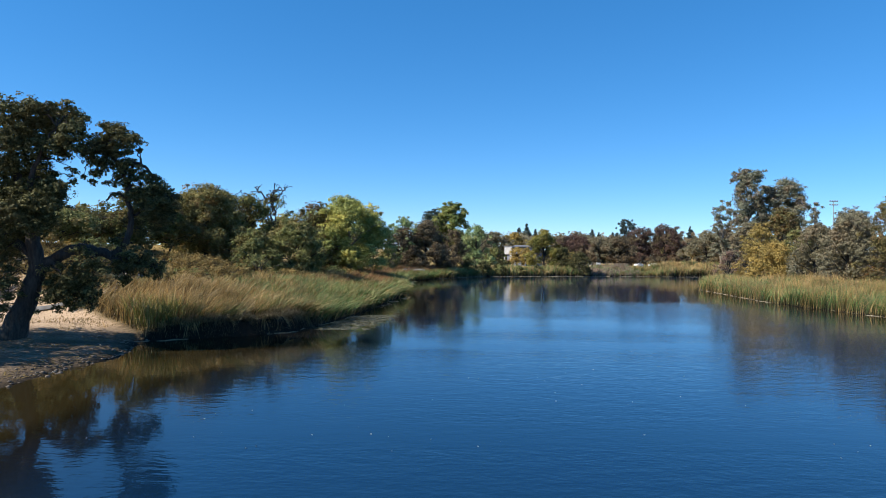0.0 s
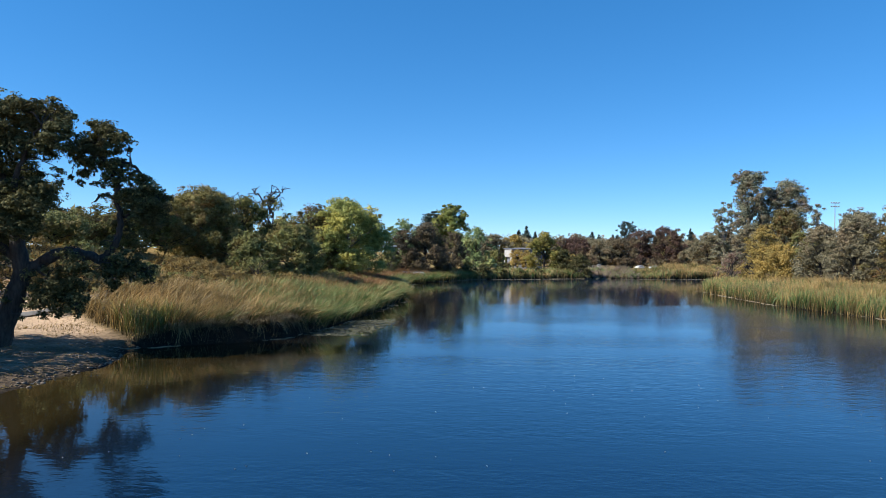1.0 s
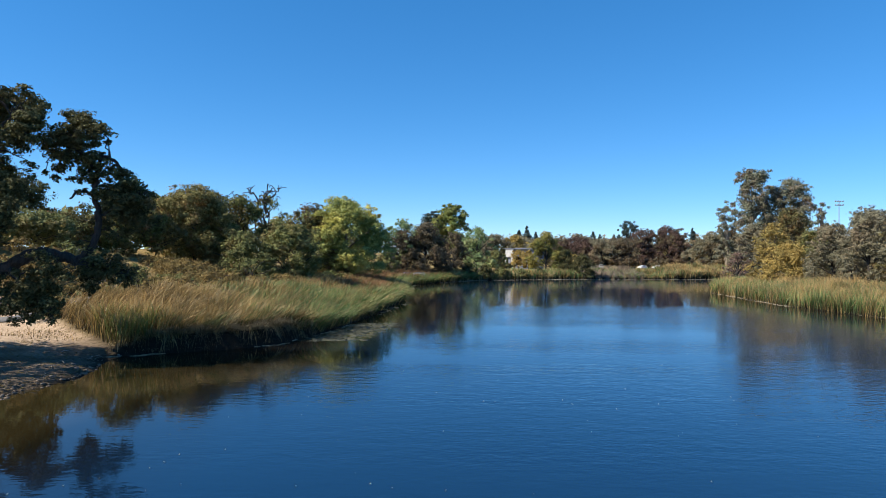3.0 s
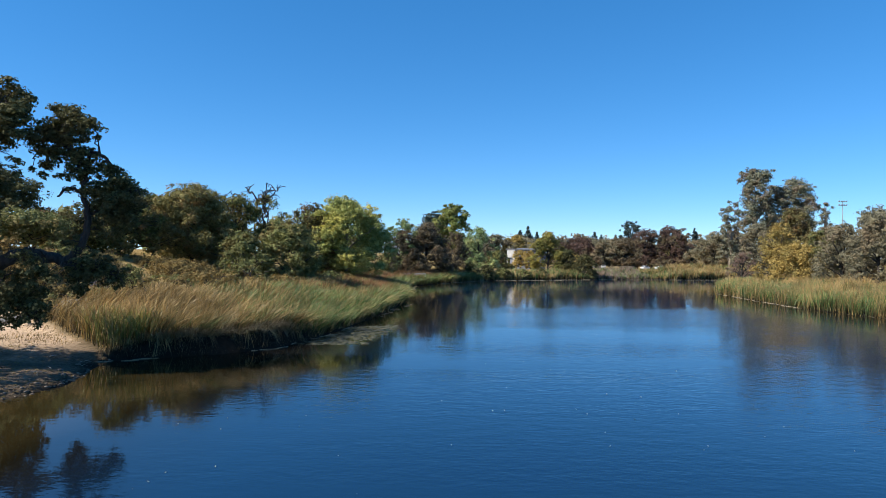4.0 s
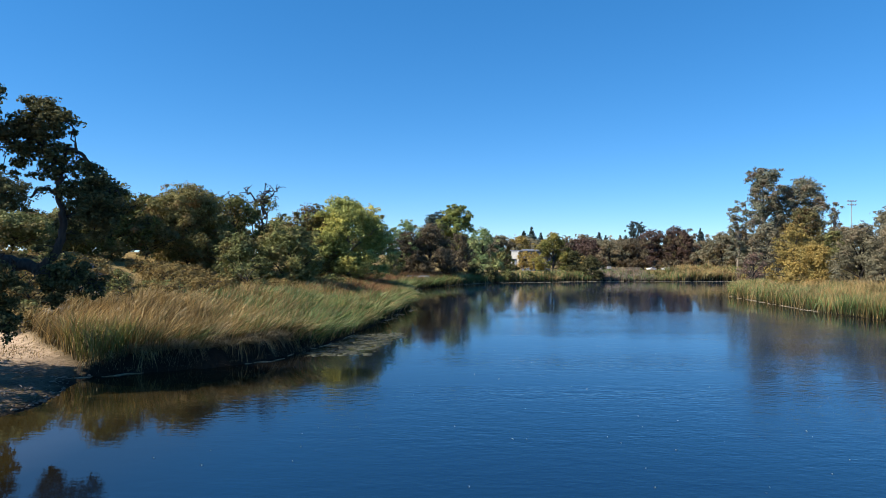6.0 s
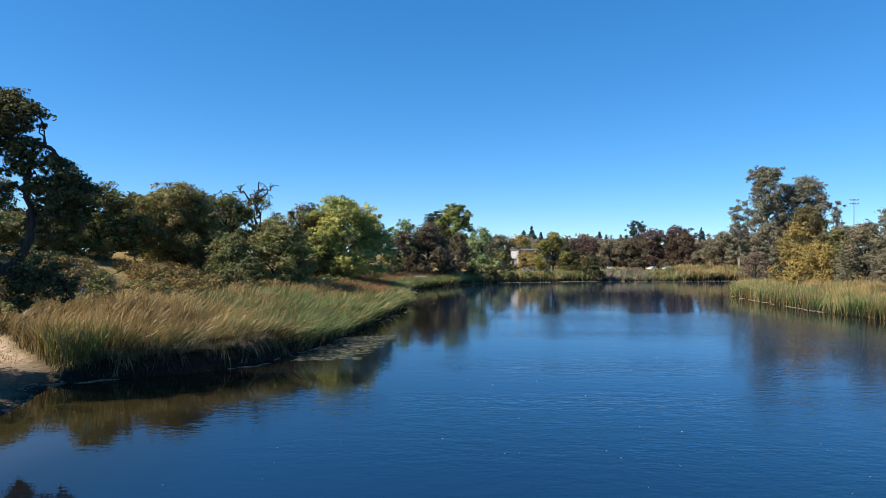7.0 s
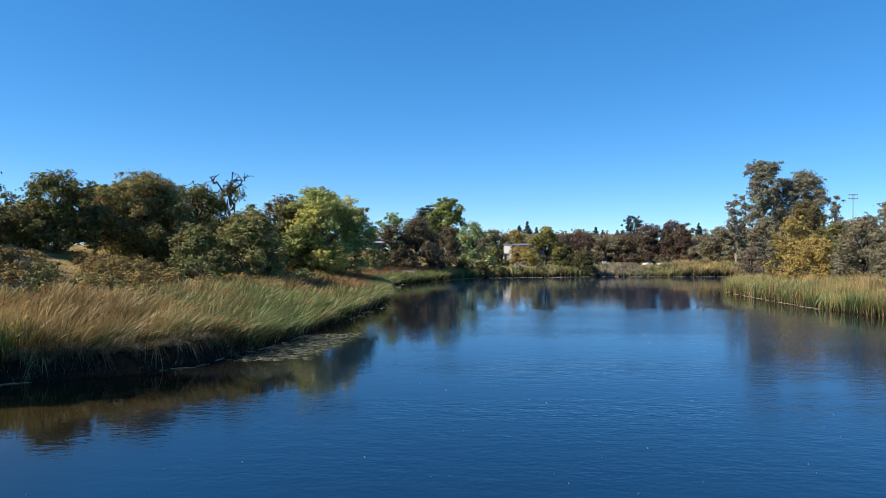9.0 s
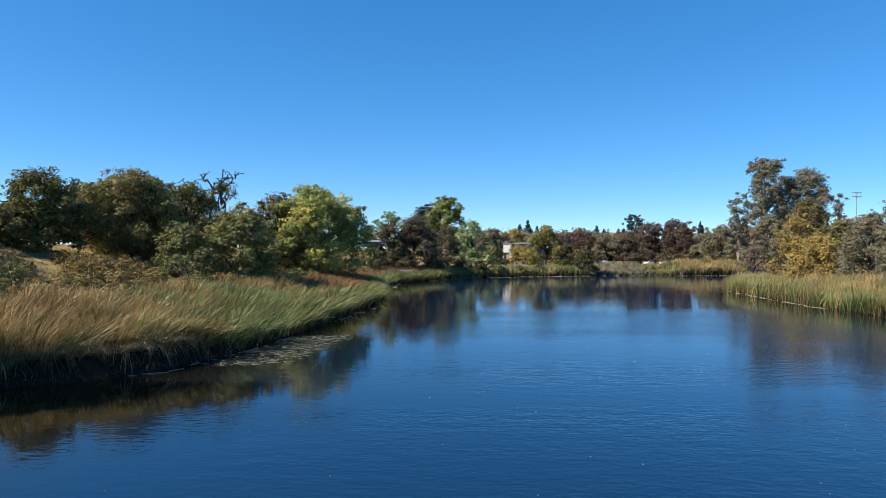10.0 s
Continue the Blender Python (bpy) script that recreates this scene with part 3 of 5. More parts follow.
    upper = [(-33.6, 48.1, 17.9, 1.43), (-32.2, 48.7, 17.8, 1.36), (-31.8, 50.7, 18.1, 1.15), (-30.0, 49.9, 18.0, 0.87), (-28.8, 48.1, 16.5, 0.84), (-31.0, 49.4, 16.3, 1.21), (-33.1, 49.5, 16.0, 1.47),
             (-34.2, 48.4, 15.8, 1.52), (-30.9, 50.4, 15.2, 0.75), (-28.7, 48.2, 15.2, 0.55), (-33.9, 49.2, 14.3, 1.20), (-35.4, 49.7, 13.8, 1.30), (-29.6, 49.4, 13.7, 0.39), (-29.8, 49.9, 13.0, 0.35),
             (-32.8, 50.5, 14.8, 0.66), (-33.7, 51.2, 12.8, 1.34), (-31.1, 48.8, 12.6, 0.85), (-31.3, 50.1, 12.0, 0.66), (-34.8, 50.3, 12.1, 1.49), (-32.6, 48.9, 10.9, 1.28), (-30.5, 47.8, 10.8, 0.67),
             (-35.8, 51.3, 10.1, 1.52), (-32.3, 48.9, 9.6, 1.02), (-34.8, 48.9, 8.2, 1.20), (-32.3, 51.0, 9.7, 0.49), (-34.2, 49.9, 8.6, 0.70),
             (-36.9, 52.4, 17.6, 1.65), (-34.4, 51.0, 17.4, 1.51), (-33.1, 51.7, 17.5, 1.27), (-31.9, 52.2, 17.8, 1.00), (-33.8, 52.0, 14.1, 0.91), (-35.5, 52.5, 13.7, 1.38), (-33.8, 52.4, 12.1, 1.19),
             (-35.7, 52.5, 11.2, 1.56), (-35.4, 50.4, 11.3, 1.50), (-33.3, 51.3, 10.2, 1.08), (-35.2, 51.5, 9.8, 1.35), (-31.7, 50.5, 10.8, 0.62), (-35.5, 50.3, 9.0, 1.32), (-35.0, 52.3, 8.4, 0.82),
             (-36.4, 52.7, 7.5, 0.92), (-32.2, 52.2, 12.6, 0.46), (-32.3, 51.1, 13.6, 0.58), (-34.2, 52.0, 8.7, 0.64),
             (-31.9, 48.8, 15.4, 1.02), (-30.4, 48.6, 15.4, 0.76), (-33.5, 48.7, 15.1, 1.11), (-29.2, 47.7, 15.8, 0.75), (-28.8, 48.6, 17.1, 0.59), (-28.7, 49.2, 17.8, 0.39), (-28.5, 48.3, 16.0, 0.55),
             (-31.7, 47.8, 18.3, 0.67), (-29.9, 49.1, 18.6, 0.52), (-31.0, 48.7, 18.5, 0.51), (-31.4, 47.9, 11.3, 0.92), (-30.8, 48.7, 11.6, 0.68), (-33.1, 49.2, 12.1, 1.12), (-33.1, 47.9, 10.4, 1.17),
             (-31.6, 49.0, 9.4, 0.68), (-30.6, 48.7, 10.0, 0.43), (-32.1, 48.0, 9.4, 0.84), (-29.8, 47.9, 12.5, 0.38)]
    # unseen clumps left of the view, added to cast dappled shade on the bank
    shade_clumps = [(-40, 50, 15.6, 2.6), (-43, 48, 14, 2.8), (-40.5, 46, 10, 2.2), (-37, 52.5, 12, 1.8), (-42, 43, 11, 2.6), (-45.5, 41, 12, 2.8), (-40, 42, 14, 2.4), (-47, 45, 10.5, 2.8), (-44, 38.5, 11, 2.4),
             (-39.5, 48, 11.5, 2.2), (-42, 47.5, 9.5, 2.2), (-44, 50, 11, 2.4), (-41.5, 51, 9, 2.0), (-46.5, 48, 12, 2.8), (-38.5, 49, 8, 1.6), (-47.5, 50, 9, 2.4), (-39, 43.5, 8, 1.7), (-43, 44.5, 8, 1.8),
             (-48, 40, 9, 2.4), (-50, 46, 13, 2.6), (-49, 37, 12, 2.4), (-51, 43, 10, 2.4), (-37.5, 46.5, 12.5, 1.8), (-36.5, 44, 10.5, 1.5), (-45.5, 37, 14, 2.2), (-52, 49, 11, 2.4), (-40, 39.5, 10, 2.0),
             (-37.5, 38.5, 9, 1.7), (-43, 37, 11, 2.0), (-41.5, 41, 8, 1.6), (-38, 41.5, 9, 1.5), (-46, 39, 9, 2.0)]
    arm = [(-28.4, 52.0, 17.7, 0.50), (-27.9, 52.4, 17.5, 0.69), (-26.4, 51.3, 16.8, 0.63), (-26.2, 52.3, 16.5, 0.50), (-25.6, 51.8, 15.8, 0.27), (-27.0, 51.4, 16.2, 0.72), (-28.5, 52.2, 16.6, 0.68),
           (-29.8, 52.6, 16.6, 0.64), (-29.8, 51.6, 16.1, 0.50), (-28.9, 52.2, 15.5, 0.73), (-29.6, 51.7, 14.9, 0.59), (-30.4, 52.3, 15.6, 0.50), (-28.1, 52.3, 15.1, 0.64), (-26.5, 51.6, 15.6, 0.50),
           (-29.5, 52.5, 13.9, 0.50), (-28.6, 52.2, 14.3, 0.46), (-30.4, 52.3, 13.6, 0.23), (-29.7, 52.4, 13.3, 0.32), (-28.0, 51.9, 13.1, 0.41), (-27.5, 52.4, 13.5, 0.41), (-26.4, 52.5, 15.0, 0.23),
           (-27.0, 51.4, 14.0, 0.40), (-25.6, 52.5, 14.1, 0.37), (-24.6, 51.9, 13.6, 0.50), (-24.2, 52.0, 13.1, 0.59), (-24.6, 51.5, 12.4, 0.63), (-23.9, 52.3, 12.5, 0.68), (-22.9, 51.7, 12.0, 0.54),
           (-23.5, 52.5, 11.2, 0.64), (-24.0, 51.7, 11.4, 0.72), (-25.3, 52.1, 11.4, 0.55), (-25.9, 51.9, 12.0, 0.41), (-23.8, 52.2, 10.3, 0.59), (-24.4, 51.6, 10.3, 0.59), (-27.4, 51.6, 12.2, 0.32),
           (-24.6, 52.3, 9.4, 0.41), (-26.8, 52.4, 12.7, 0.32), (-25.7, 52.1, 13.1, 0.27),
           (-26.4, 51.6, 12.0, 0.41), (-26.4, 52.4, 10.8, 0.46), (-26.9, 51.6, 13.0, 0.36), (-27.0, 52.5, 14.2, 0.41), (-26.3, 52.9, 9.9, 0.46), (-27.2, 52.9, 10.1, 0.32), (-25.8, 52.7, 9.2, 0.41),
           (-27.4, 52.7, 8.9, 0.37), (-28.1, 52.4, 16.0, 0.55), (-29.1, 52.1, 16.0, 0.59), (-27.8, 52.8, 17.0, 0.55), (-26.1, 51.3, 16.1, 0.40), (-28.2, 51.8, 15.7, 0.54), (-24.3, 52.2, 12.3, 0.73),
           (-24.5, 52.0, 11.7, 0.73), (-23.8, 52.5, 11.8, 0.64), (-23.7, 51.5, 10.7, 0.67), (-24.7, 51.2, 12.0, 0.54), (-24.7, 51.3, 10.7, 0.54), (-24.1, 52.8, 9.7, 0.42), (-25.9, 51.3, 13.4, 0.27),
           (-23.0, 51.5, 10.4, 0.40),
           (-29.1, 51.5, 15.9, 0.54), (-29.1, 50.8, 15.4, 0.49), (-28.4, 50.9, 14.5, 0.49), (-27.6, 51.2, 17.2, 0.49), (-26.7, 50.9, 17.2, 0.44), (-25.5, 50.4, 16.5, 0.40), (-27.0, 50.7, 15.4, 0.49),
           (-28.0, 51.0, 14.8, 0.45), (-24.2, 51.3, 12.8, 0.58), (-23.0, 51.1, 11.4, 0.54), (-23.4, 50.9, 11.7, 0.58), (-24.1, 50.6, 11.2, 0.53), (-24.1, 51.3, 10.6, 0.58), (-24.5, 50.6, 10.4, 0.40),
           (-25.5, 51.3, 11.2, 0.36), (-27.1, 51.0, 13.6, 0.31), (-26.4, 51.1, 13.4, 0.31), (-23.2, 50.9, 12.7, 0.40), (-22.2, 50.6, 11.4, 0.31),
           (-25.8, 51.5, 14.2, 0.36), (-26.3, 51.7, 13.5, 0.41), (-25.6, 52.0, 13.7, 0.36), (-26.6, 51.4, 14.3, 0.45), (-24.9, 51.7, 13.4, 0.45), (-25.5, 51.5, 12.5, 0.40), (-25.2, 51.9, 12.0, 0.45),
           (-26.0, 51.6, 12.2, 0.36), (-26.7, 51.3, 14.7, 0.45), (-27.3, 51.6, 14.4, 0.41), (-26.3, 51.3, 14.7, 0.36), (-25.4, 51.1, 14.4, 0.22)]
    hang = [(-31.2, 49.9, 5.2, 0.87), (-29.3, 48.9, 5.3, 0.85), (-28.8, 49.8, 4.8, 0.70), (-29.9, 48.8, 4.2, 0.77), (-29.0, 50.0, 3.9, 0.61), (-27.9, 49.5, 3.7, 0.43), (-31.4, 49.4, 3.9, 0.52),
            (-31.0, 50.0, 3.1, 0.35), (-28.2, 49.7, 3.1, 0.26), (-29.6, 49.7, 3.2, 0.30), (-31.7, 48.7, 3.0, 0.21), (-34.4, 49.1, 6.1, 0.60), (-33.7, 48.7, 5.1, 0.51), (-34.1, 48.9, 3.9, 0.38),
            (-31.4, 48.9, 6.2, 0.38), (-27.4, 51.9, 6.7, 0.50), (-26.1, 51.1, 6.5, 0.62), (-26.6, 51.3, 5.6, 0.49), (-25.4, 51.5, 6.9, 0.58), (-24.7, 51.9, 6.6, 0.50), (-24.1, 52.1, 6.3, 0.45),
            (-24.1, 51.7, 5.6, 0.32), (-25.0, 51.2, 5.8, 0.36), (-26.6, 51.6, 5.1, 0.32), (-25.8, 51.7, 7.9, 0.36), (-27.2, 51.0, 8.5, 0.31),
            (-29.4, 49.4, 6.5, 0.52), (-28.4, 49.8, 6.4, 0.48), (-30.8, 50.1, 6.3, 0.44), (-26.8, 48.9, 6.2, 0.38), (-29.6, 50.3, 4.5, 0.70), (-30.3, 50.0, 4.7, 0.79), (-28.3, 49.3, 4.3, 0.56),
            (-30.7, 49.1, 4.5, 0.69), (-35.2, 49.8, 7.0, 0.61), (-35.3, 49.8, 5.1, 0.61), (-33.8, 49.2, 6.5, 0.39), (-33.3, 49.1, 4.3, 0.34), (-35.1, 50.0, 3.0, 0.35), (-27.7, 49.9, 4.4, 0.30),
            (-26.2, 51.9, 6.0, 0.50), (-24.8, 51.2, 6.4, 0.49), (-27.1, 51.8, 6.2, 0.45), (-25.5, 51.0, 7.2, 0.40), (-26.2, 50.9, 7.4, 0.36), (-24.2, 51.1, 6.0, 0.36), (-26.5, 51.8, 5.4, 0.36),
            (-28.5, 48.8, 7.5, 0.66), (-27.9, 49.0, 6.8, 0.67), (-28.5, 49.1, 5.8, 0.74), (-28.0, 49.7, 5.4, 0.48), (-28.1, 48.9, 4.5, 0.53), (-27.7, 49.6, 4.2, 0.27), (-28.5, 48.9, 3.6, 0.33),
            (-27.3, 49.0, 6.5, 0.40), (-27.9, 49.4, 3.3, 0.17), (-29.5, 49.3, 5.1, 0.74), (-29.8, 49.7, 3.7, 0.48), (-26.3, 51.3, 7.3, 0.57), (-25.5, 51.8, 6.8, 0.50), (-24.2, 51.8, 6.4, 0.43),
            (-24.8, 51.6, 7.5, 0.43), (-25.5, 50.9, 6.3, 0.35), (-23.6, 51.7, 6.8, 0.29), (-26.9, 51.8, 8.2, 0.36), (-23.6, 51.4, 5.9, 0.18), (-24.3, 51.1, 6.9, 0.39),
            (-34.6, 48.6, 5.2, 0.51), (-34.0, 48.6, 4.2, 0.42), (-34.3, 48.6, 3.3, 0.38), (-34.9, 48.6, 6.4, 0.59), (-34.5, 48.6, 2.6, 0.25)]
    # crooked branches that carry the clumps of leaves
    wood = np.concatenate(bones)
    for bx, by, bz, br in arm + hang + upper[:18]:
        tip = np.array([bx, by, bz + 0.4 * br])
        start = wood[np.argmin(np.linalg.norm(wood - tip, axis=1) + 0.35 * np.abs(wood[:, 2] - tip[2]))]
        v, q = tubes([bent(start - o, tip - o, 0.055, 0.02, rng, 0.16, 0.13, 10)], 6)
        put_mesh("branch", v, q, OAK_BARK, thing, smooth=True)
    for name, rows, cover, pad in (("crown", upper, 1.05, 0.38), ("crown", shade_clumps, 0.42, 0.6), ("crown", arm, 1.15, 0.34), ("hanging_bough", hang, 1.0, 0.34)):
        b = np.array(rows)
        b[:, :3] -= o
        v, q, tone = leaf_cloud(rng, b, 0.30 if rows is shade_clumps else 0.165, cover, 0.8, pad, 0.10, 0.2, 0.5)
        put_mesh(name, v, q, VALLEY_OAK_LEAF, thing, tuft=tone)


great_oak(-34.9, 50.0)

# ---- the wood on the near side ----
OAKS = "oaks behind the reeds"
tree("oak_tree", -48.4, 100, 16.9, 10.5, OAK_LEAF, "dark green oak with an open top behind the dry brush", 21, 0.27, 0.65, 0.0, twigs=8, boughs=32, group=OAKS)
tree("oak_tree", -42.5, 112, 18.2, 14.5, TAWNY_LEAF, "broad olive-brown oak turning behind the dry brush", 22, 0.27, 0.75, 0.0, boughs=44, group=OAKS)
tree("oak_tree", -38.5, 121, 17.6, 10.5, OAK_LEAF, "dark green oak crowded between its neighbours", 23, 0.30, 0.6, 0.08, group=OAKS, twigs=6)
tree("oak_tree", -26.0, 108, 12.7, 11.5, OLIVE_LEAF, "low olive oak with a brown top above the reeds", 24, 0.26, 0.65, 0.02, shape="mound", boughs=30, group=OAKS)
tree("oak_tree", -31.5, 103, 10.6, 8.0, OLIVE_LEAF, "small olive-green oak at the edge of the brush", 25, 0.28, 0.6, 0.02, shape="mound", group=OAKS)
tree("oak_tree", -28.8, 138, 17.4, 10.5, BROWN_LEAF, "brown autumn oak beside the yellow-green cottonwood", 26, 0.32, 0.55, 0.06, twigs=6, group=OAKS)
tree("oak_tree", -52.5, 86, 12.6, 10.0, OLIVE_LEAF, "olive oak on the dry grass behind the path", 27, 0.28, 0.5, 0.36, group=OAKS)
tree("oak_tree", -54.0, 96, 12.9, 10.0, BROWN_LEAF, "brown-leaved oak on the dry grass slope", 28, 0.28, 0.5, 0.36, group=OAKS)
tree("oak_tree", -45.0, 103, 13.4, 8.0, BROWN_LEAF, "thin brown oak in the shade of larger trees", 29, 0.28, 0.5, 0.34, group=OAKS)
tree("oak_tree", -65.0, 100, 18.9, 11.5, VALLEY_OAK_LEAF, "tall dark oak behind the footpath", 37, 0.27, 0.7, 0.05, boughs=34, group=OAKS)
tree("oak_tree", -62.0, 84, 14.0, 12.0, OAK_LEAF, "dark oak on the slope beyond the footpath", 30, 0.5, 0.5, 0.36, group=OAKS)
tree("oak_tree", -64.0, 112, 13.2, 13.0, OLIVE_LEAF, "tall olive oak deep in the wood", 31, 0.6, 0.5, 0.10, group=OAKS)
tree("oak_tree", -52.0, 122, 17.5, 14.0, OAK_LEAF, "dark oak deep in the wood", 32, 0.55, 0.5, 0.08, group=OAKS)
tree("oak_tree", -80.0, 146, 15.5, 18.0, OLIVE_LEAF, "olive oak at the top of the slope", 35, 0.6, 0.5, 0.02, group=OAKS)
tree("oak_tree", -62.0, 158, 17.0, 17.0, OAK_LEAF, "dark oak closing the wood behind the slope", 36, 0.6, 0.5, 0.02, group=OAKS)
tree("cottonwood_tree", -22.3, 140, 18.5, 17.0, WILLOW_LEAF, "bright yellow-green cottonwood with a full round crown", 33, 0.30, 0.75, 0.12, PALE_BARK, 46, category="tree")
tree("cottonwood_tree", -30.0, 136, 12.6, 6.5, WILLOW_LEAF, "small yellow cottonwood sapling beside the larger one", 34, 0.32, 0.5, 0.05, PALE_BARK, 14)


def snag(x, y, top):
    """An oak half dead: leafy below, bare and twisted above."""
    thing = tree("oak_tree", x, y, top - 2.0, 8.5, OAK_LEAF, "half-dead oak with bare twisted branches above its leaves", 41, 0.28, 0.45, 0.1, boughs=20, group=OAKS)
    rng = np.random.default_rng(42)
    h = top - thing.location.z
    ways = []
    for bx, bz, tx, tz in ((-0.5, 0.66, -3.6, 0.96), (0.2, 0.66, 0.6, 1.0), (0.4, 0.62, 2.6, 0.95), (-1.5, 0.6, -4.6, 0.86)):
        main = bent((bx, 0, bz * h), (tx, rng.uniform(-1, 1), tz * h), 0.22, 0.07, rng, 0.10, 0.18, 9)
        ways.append(main)
        for k in range(9):
            p = main[rng.integers(3, 9), :3]
            ways.append(bent(p, p + rng.normal(0, 1, 3) * (1.1, 0.8, 0.7), 0.10, 0.04, rng, 0.12, 0.2))
    v, q = tubes(ways, 6)
    put_mesh("bare_branch", v, q, OAK_BARK, thing, "bare grey twisted branches", smooth=True)


snag(-35.0, 126, 20.6)

# ---- the wood round the far end ----
FAR = "trees round the far end of the pond"
for row in (
    ("oak_tree", -25, 204, 19.8, 13, OAK_LEAF, "dark oak behind the cottonwood", 0.45, 0.05),
    ("ash_tree", -14.4, 200, 18.2, 10, GREEN_LEAF, "pale green ash at the back of the cove", 0.45, 0.06),
    ("oak_tree", -35, 185, 18.5, 15, OAK_LEAF, "dark oak in the wood behind the cove", 0.5, 0.05),
    ("oak_tree", -14.0, 197, 14.8, 11, DUSKY_LEAF, "brown oak beside the small brown building", 0.42, 0.02),
    ("oak_tree", -7.2, 201, 16.8, 18, DUSKY_LEAF, "broad dark brown oak above the cove", 0.42, 0.02),
    ("oak_tree", 2.0, 214, 15.0, 10, DUSKY_LEAF, "brown oak at the water behind the cove", 0.42, 0.02),
    ("ash_tree", 9.8, 230, 17.2, 12.5, GREEN_LEAF, "silvery green ash beside the water", 0.42, 0.02),
    ("oak_tree", -17.0, 179, 8.2, 7, OLIVE_LEAF, "low olive oak before the small brown building", 0.4, 0.0),
    ("birch_tree", 31.0, 256, 9.6, 6.5, YELLOW_LEAF, "golden sapling before the grey wall", 0.45, 0.02),
    ("oak_tree", 22.5, 256, 4.6, 5, VALLEY_OAK_LEAF, "dark bush before the white building", 0.45, 0.0),
    ("oak_tree", 17.0, 240, 9.6, 8.6, OLIVE_LEAF, "low olive oak beside the white building", 0.5, 0.02),
    ("oak_tree", 22.0, 305, 17.0, 17, GREY_LEAF, "grey-brown oak behind the white building", 0.65, 0.1),
    ("birch_tree", 27.3, 258, 10.0, 6.5, YELLOW_LEAF, "small golden tree before the white building", 0.45, 0.05),
    ("birch_tree", 31.5, 310, 17.2, 14, YELLOW_LEAF, "golden brown tree behind the white building", 0.65, 0.1),
    ("willow_tree", 36.0, 246, 16.4, 14.5, OCHRE_LEAF, "olive-yellow willow on the far bank", 0.45, 0.02),
    ("oak_tree", 42.5, 241, 10.0, 10, VALLEY_OAK_LEAF, "dark shaded oak bush at the water's edge", 0.42, 0.0),
    ("birch_tree", 47.5, 262, 9.0, 7, YELLOW_LEAF, "small golden tree beside the car park", 0.5, 0.05),
    ("willow_bush", 46.8, 233.5, 8.2, 9, VALLEY_OAK_LEAF, "dark willow bush reaching down to the water", 0.4, 0.0),
    ("willow_bush", 11.5, 213.5, 4.8, 5, VALLEY_OAK_LEAF, "low dark bush at the water's edge", 0.4, 0.0),
    ("willow_bush", 17.0, 217.0, 3.8, 5, OLIVE_LEAF, "low olive bush at the water's edge", 0.4, 0.0),
    ("willow_bush", 24.0, 222.0, 3.4, 5, OLIVE_LEAF, "low olive bush among the far reeds", 0.4, 0.0),
    ("willow_bush", 31.0, 229.0, 3.6, 5, VALLEY_OAK_LEAF, "low dark bush among the far reeds", 0.4, 0.0),
    ("willow_bush", 5.6, 213.0, 5.2, 6, VALLEY_OAK_LEAF, "dark bush overhanging the cove", 0.4, 0.0),
    ("plum_tree", 57.5, 302, 16.2, 17, RED_LEAF, "dull red autumn tree behind the car park", 0.65, 0.06),
    ("oak_tree", 70.0, 300, 15.6, 17, GREY_LEAF, "brown oak behind the parked cars", 0.65, 0.04),
    ("oak_tree", 79.0, 300, 16.3, 17, DUSKY_LEAF, "dark brown oak behind the parked cars", 0.65, 0.03),
    ("eucalyptus_tree", 98.7, 360, 27.0, 11, DARK_LEAF, "tall thin eucalyptus above the far wood", 0.7, 0.4),
    ("plum_tree", 93.0, 316, 20.5, 17, RED_LEAF, "dark purple-red tree behind the parked cars", 0.65, 0.04),
    ("plum_tree", 105.0, 315, 22.0, 19, RED_LEAF, "large purple-red tree behind the far reeds", 0.65, 0.04),
    ("oak_tree", 116.0, 292, 18.6, 20, GREY_LEAF, "grey-brown oak on the far bank", 0.6, 0.02),
    ("oak_tree", 128.0, 300, 20.0, 18, DUSKY_LEAF, "brown oak on the far bank", 0.6, 0.02),
):
    name, x, y, top, wide, leafmat, label, leaf, low = row
    tree(name, x, y, top, wide, leafmat, label, int(x * 7 + y), leaf * 0.8, 0.65, low, boughs=24, group=FAR, shape="mound" if low < 0.04 else "round")


tree("maple_tree", 1.2, 270, 28.0, 15, MAPLE_LEAF, "tall yellow-green maple above the wood", 271, 0.45, 0.9, 0.05, boughs=34, group=FAR)


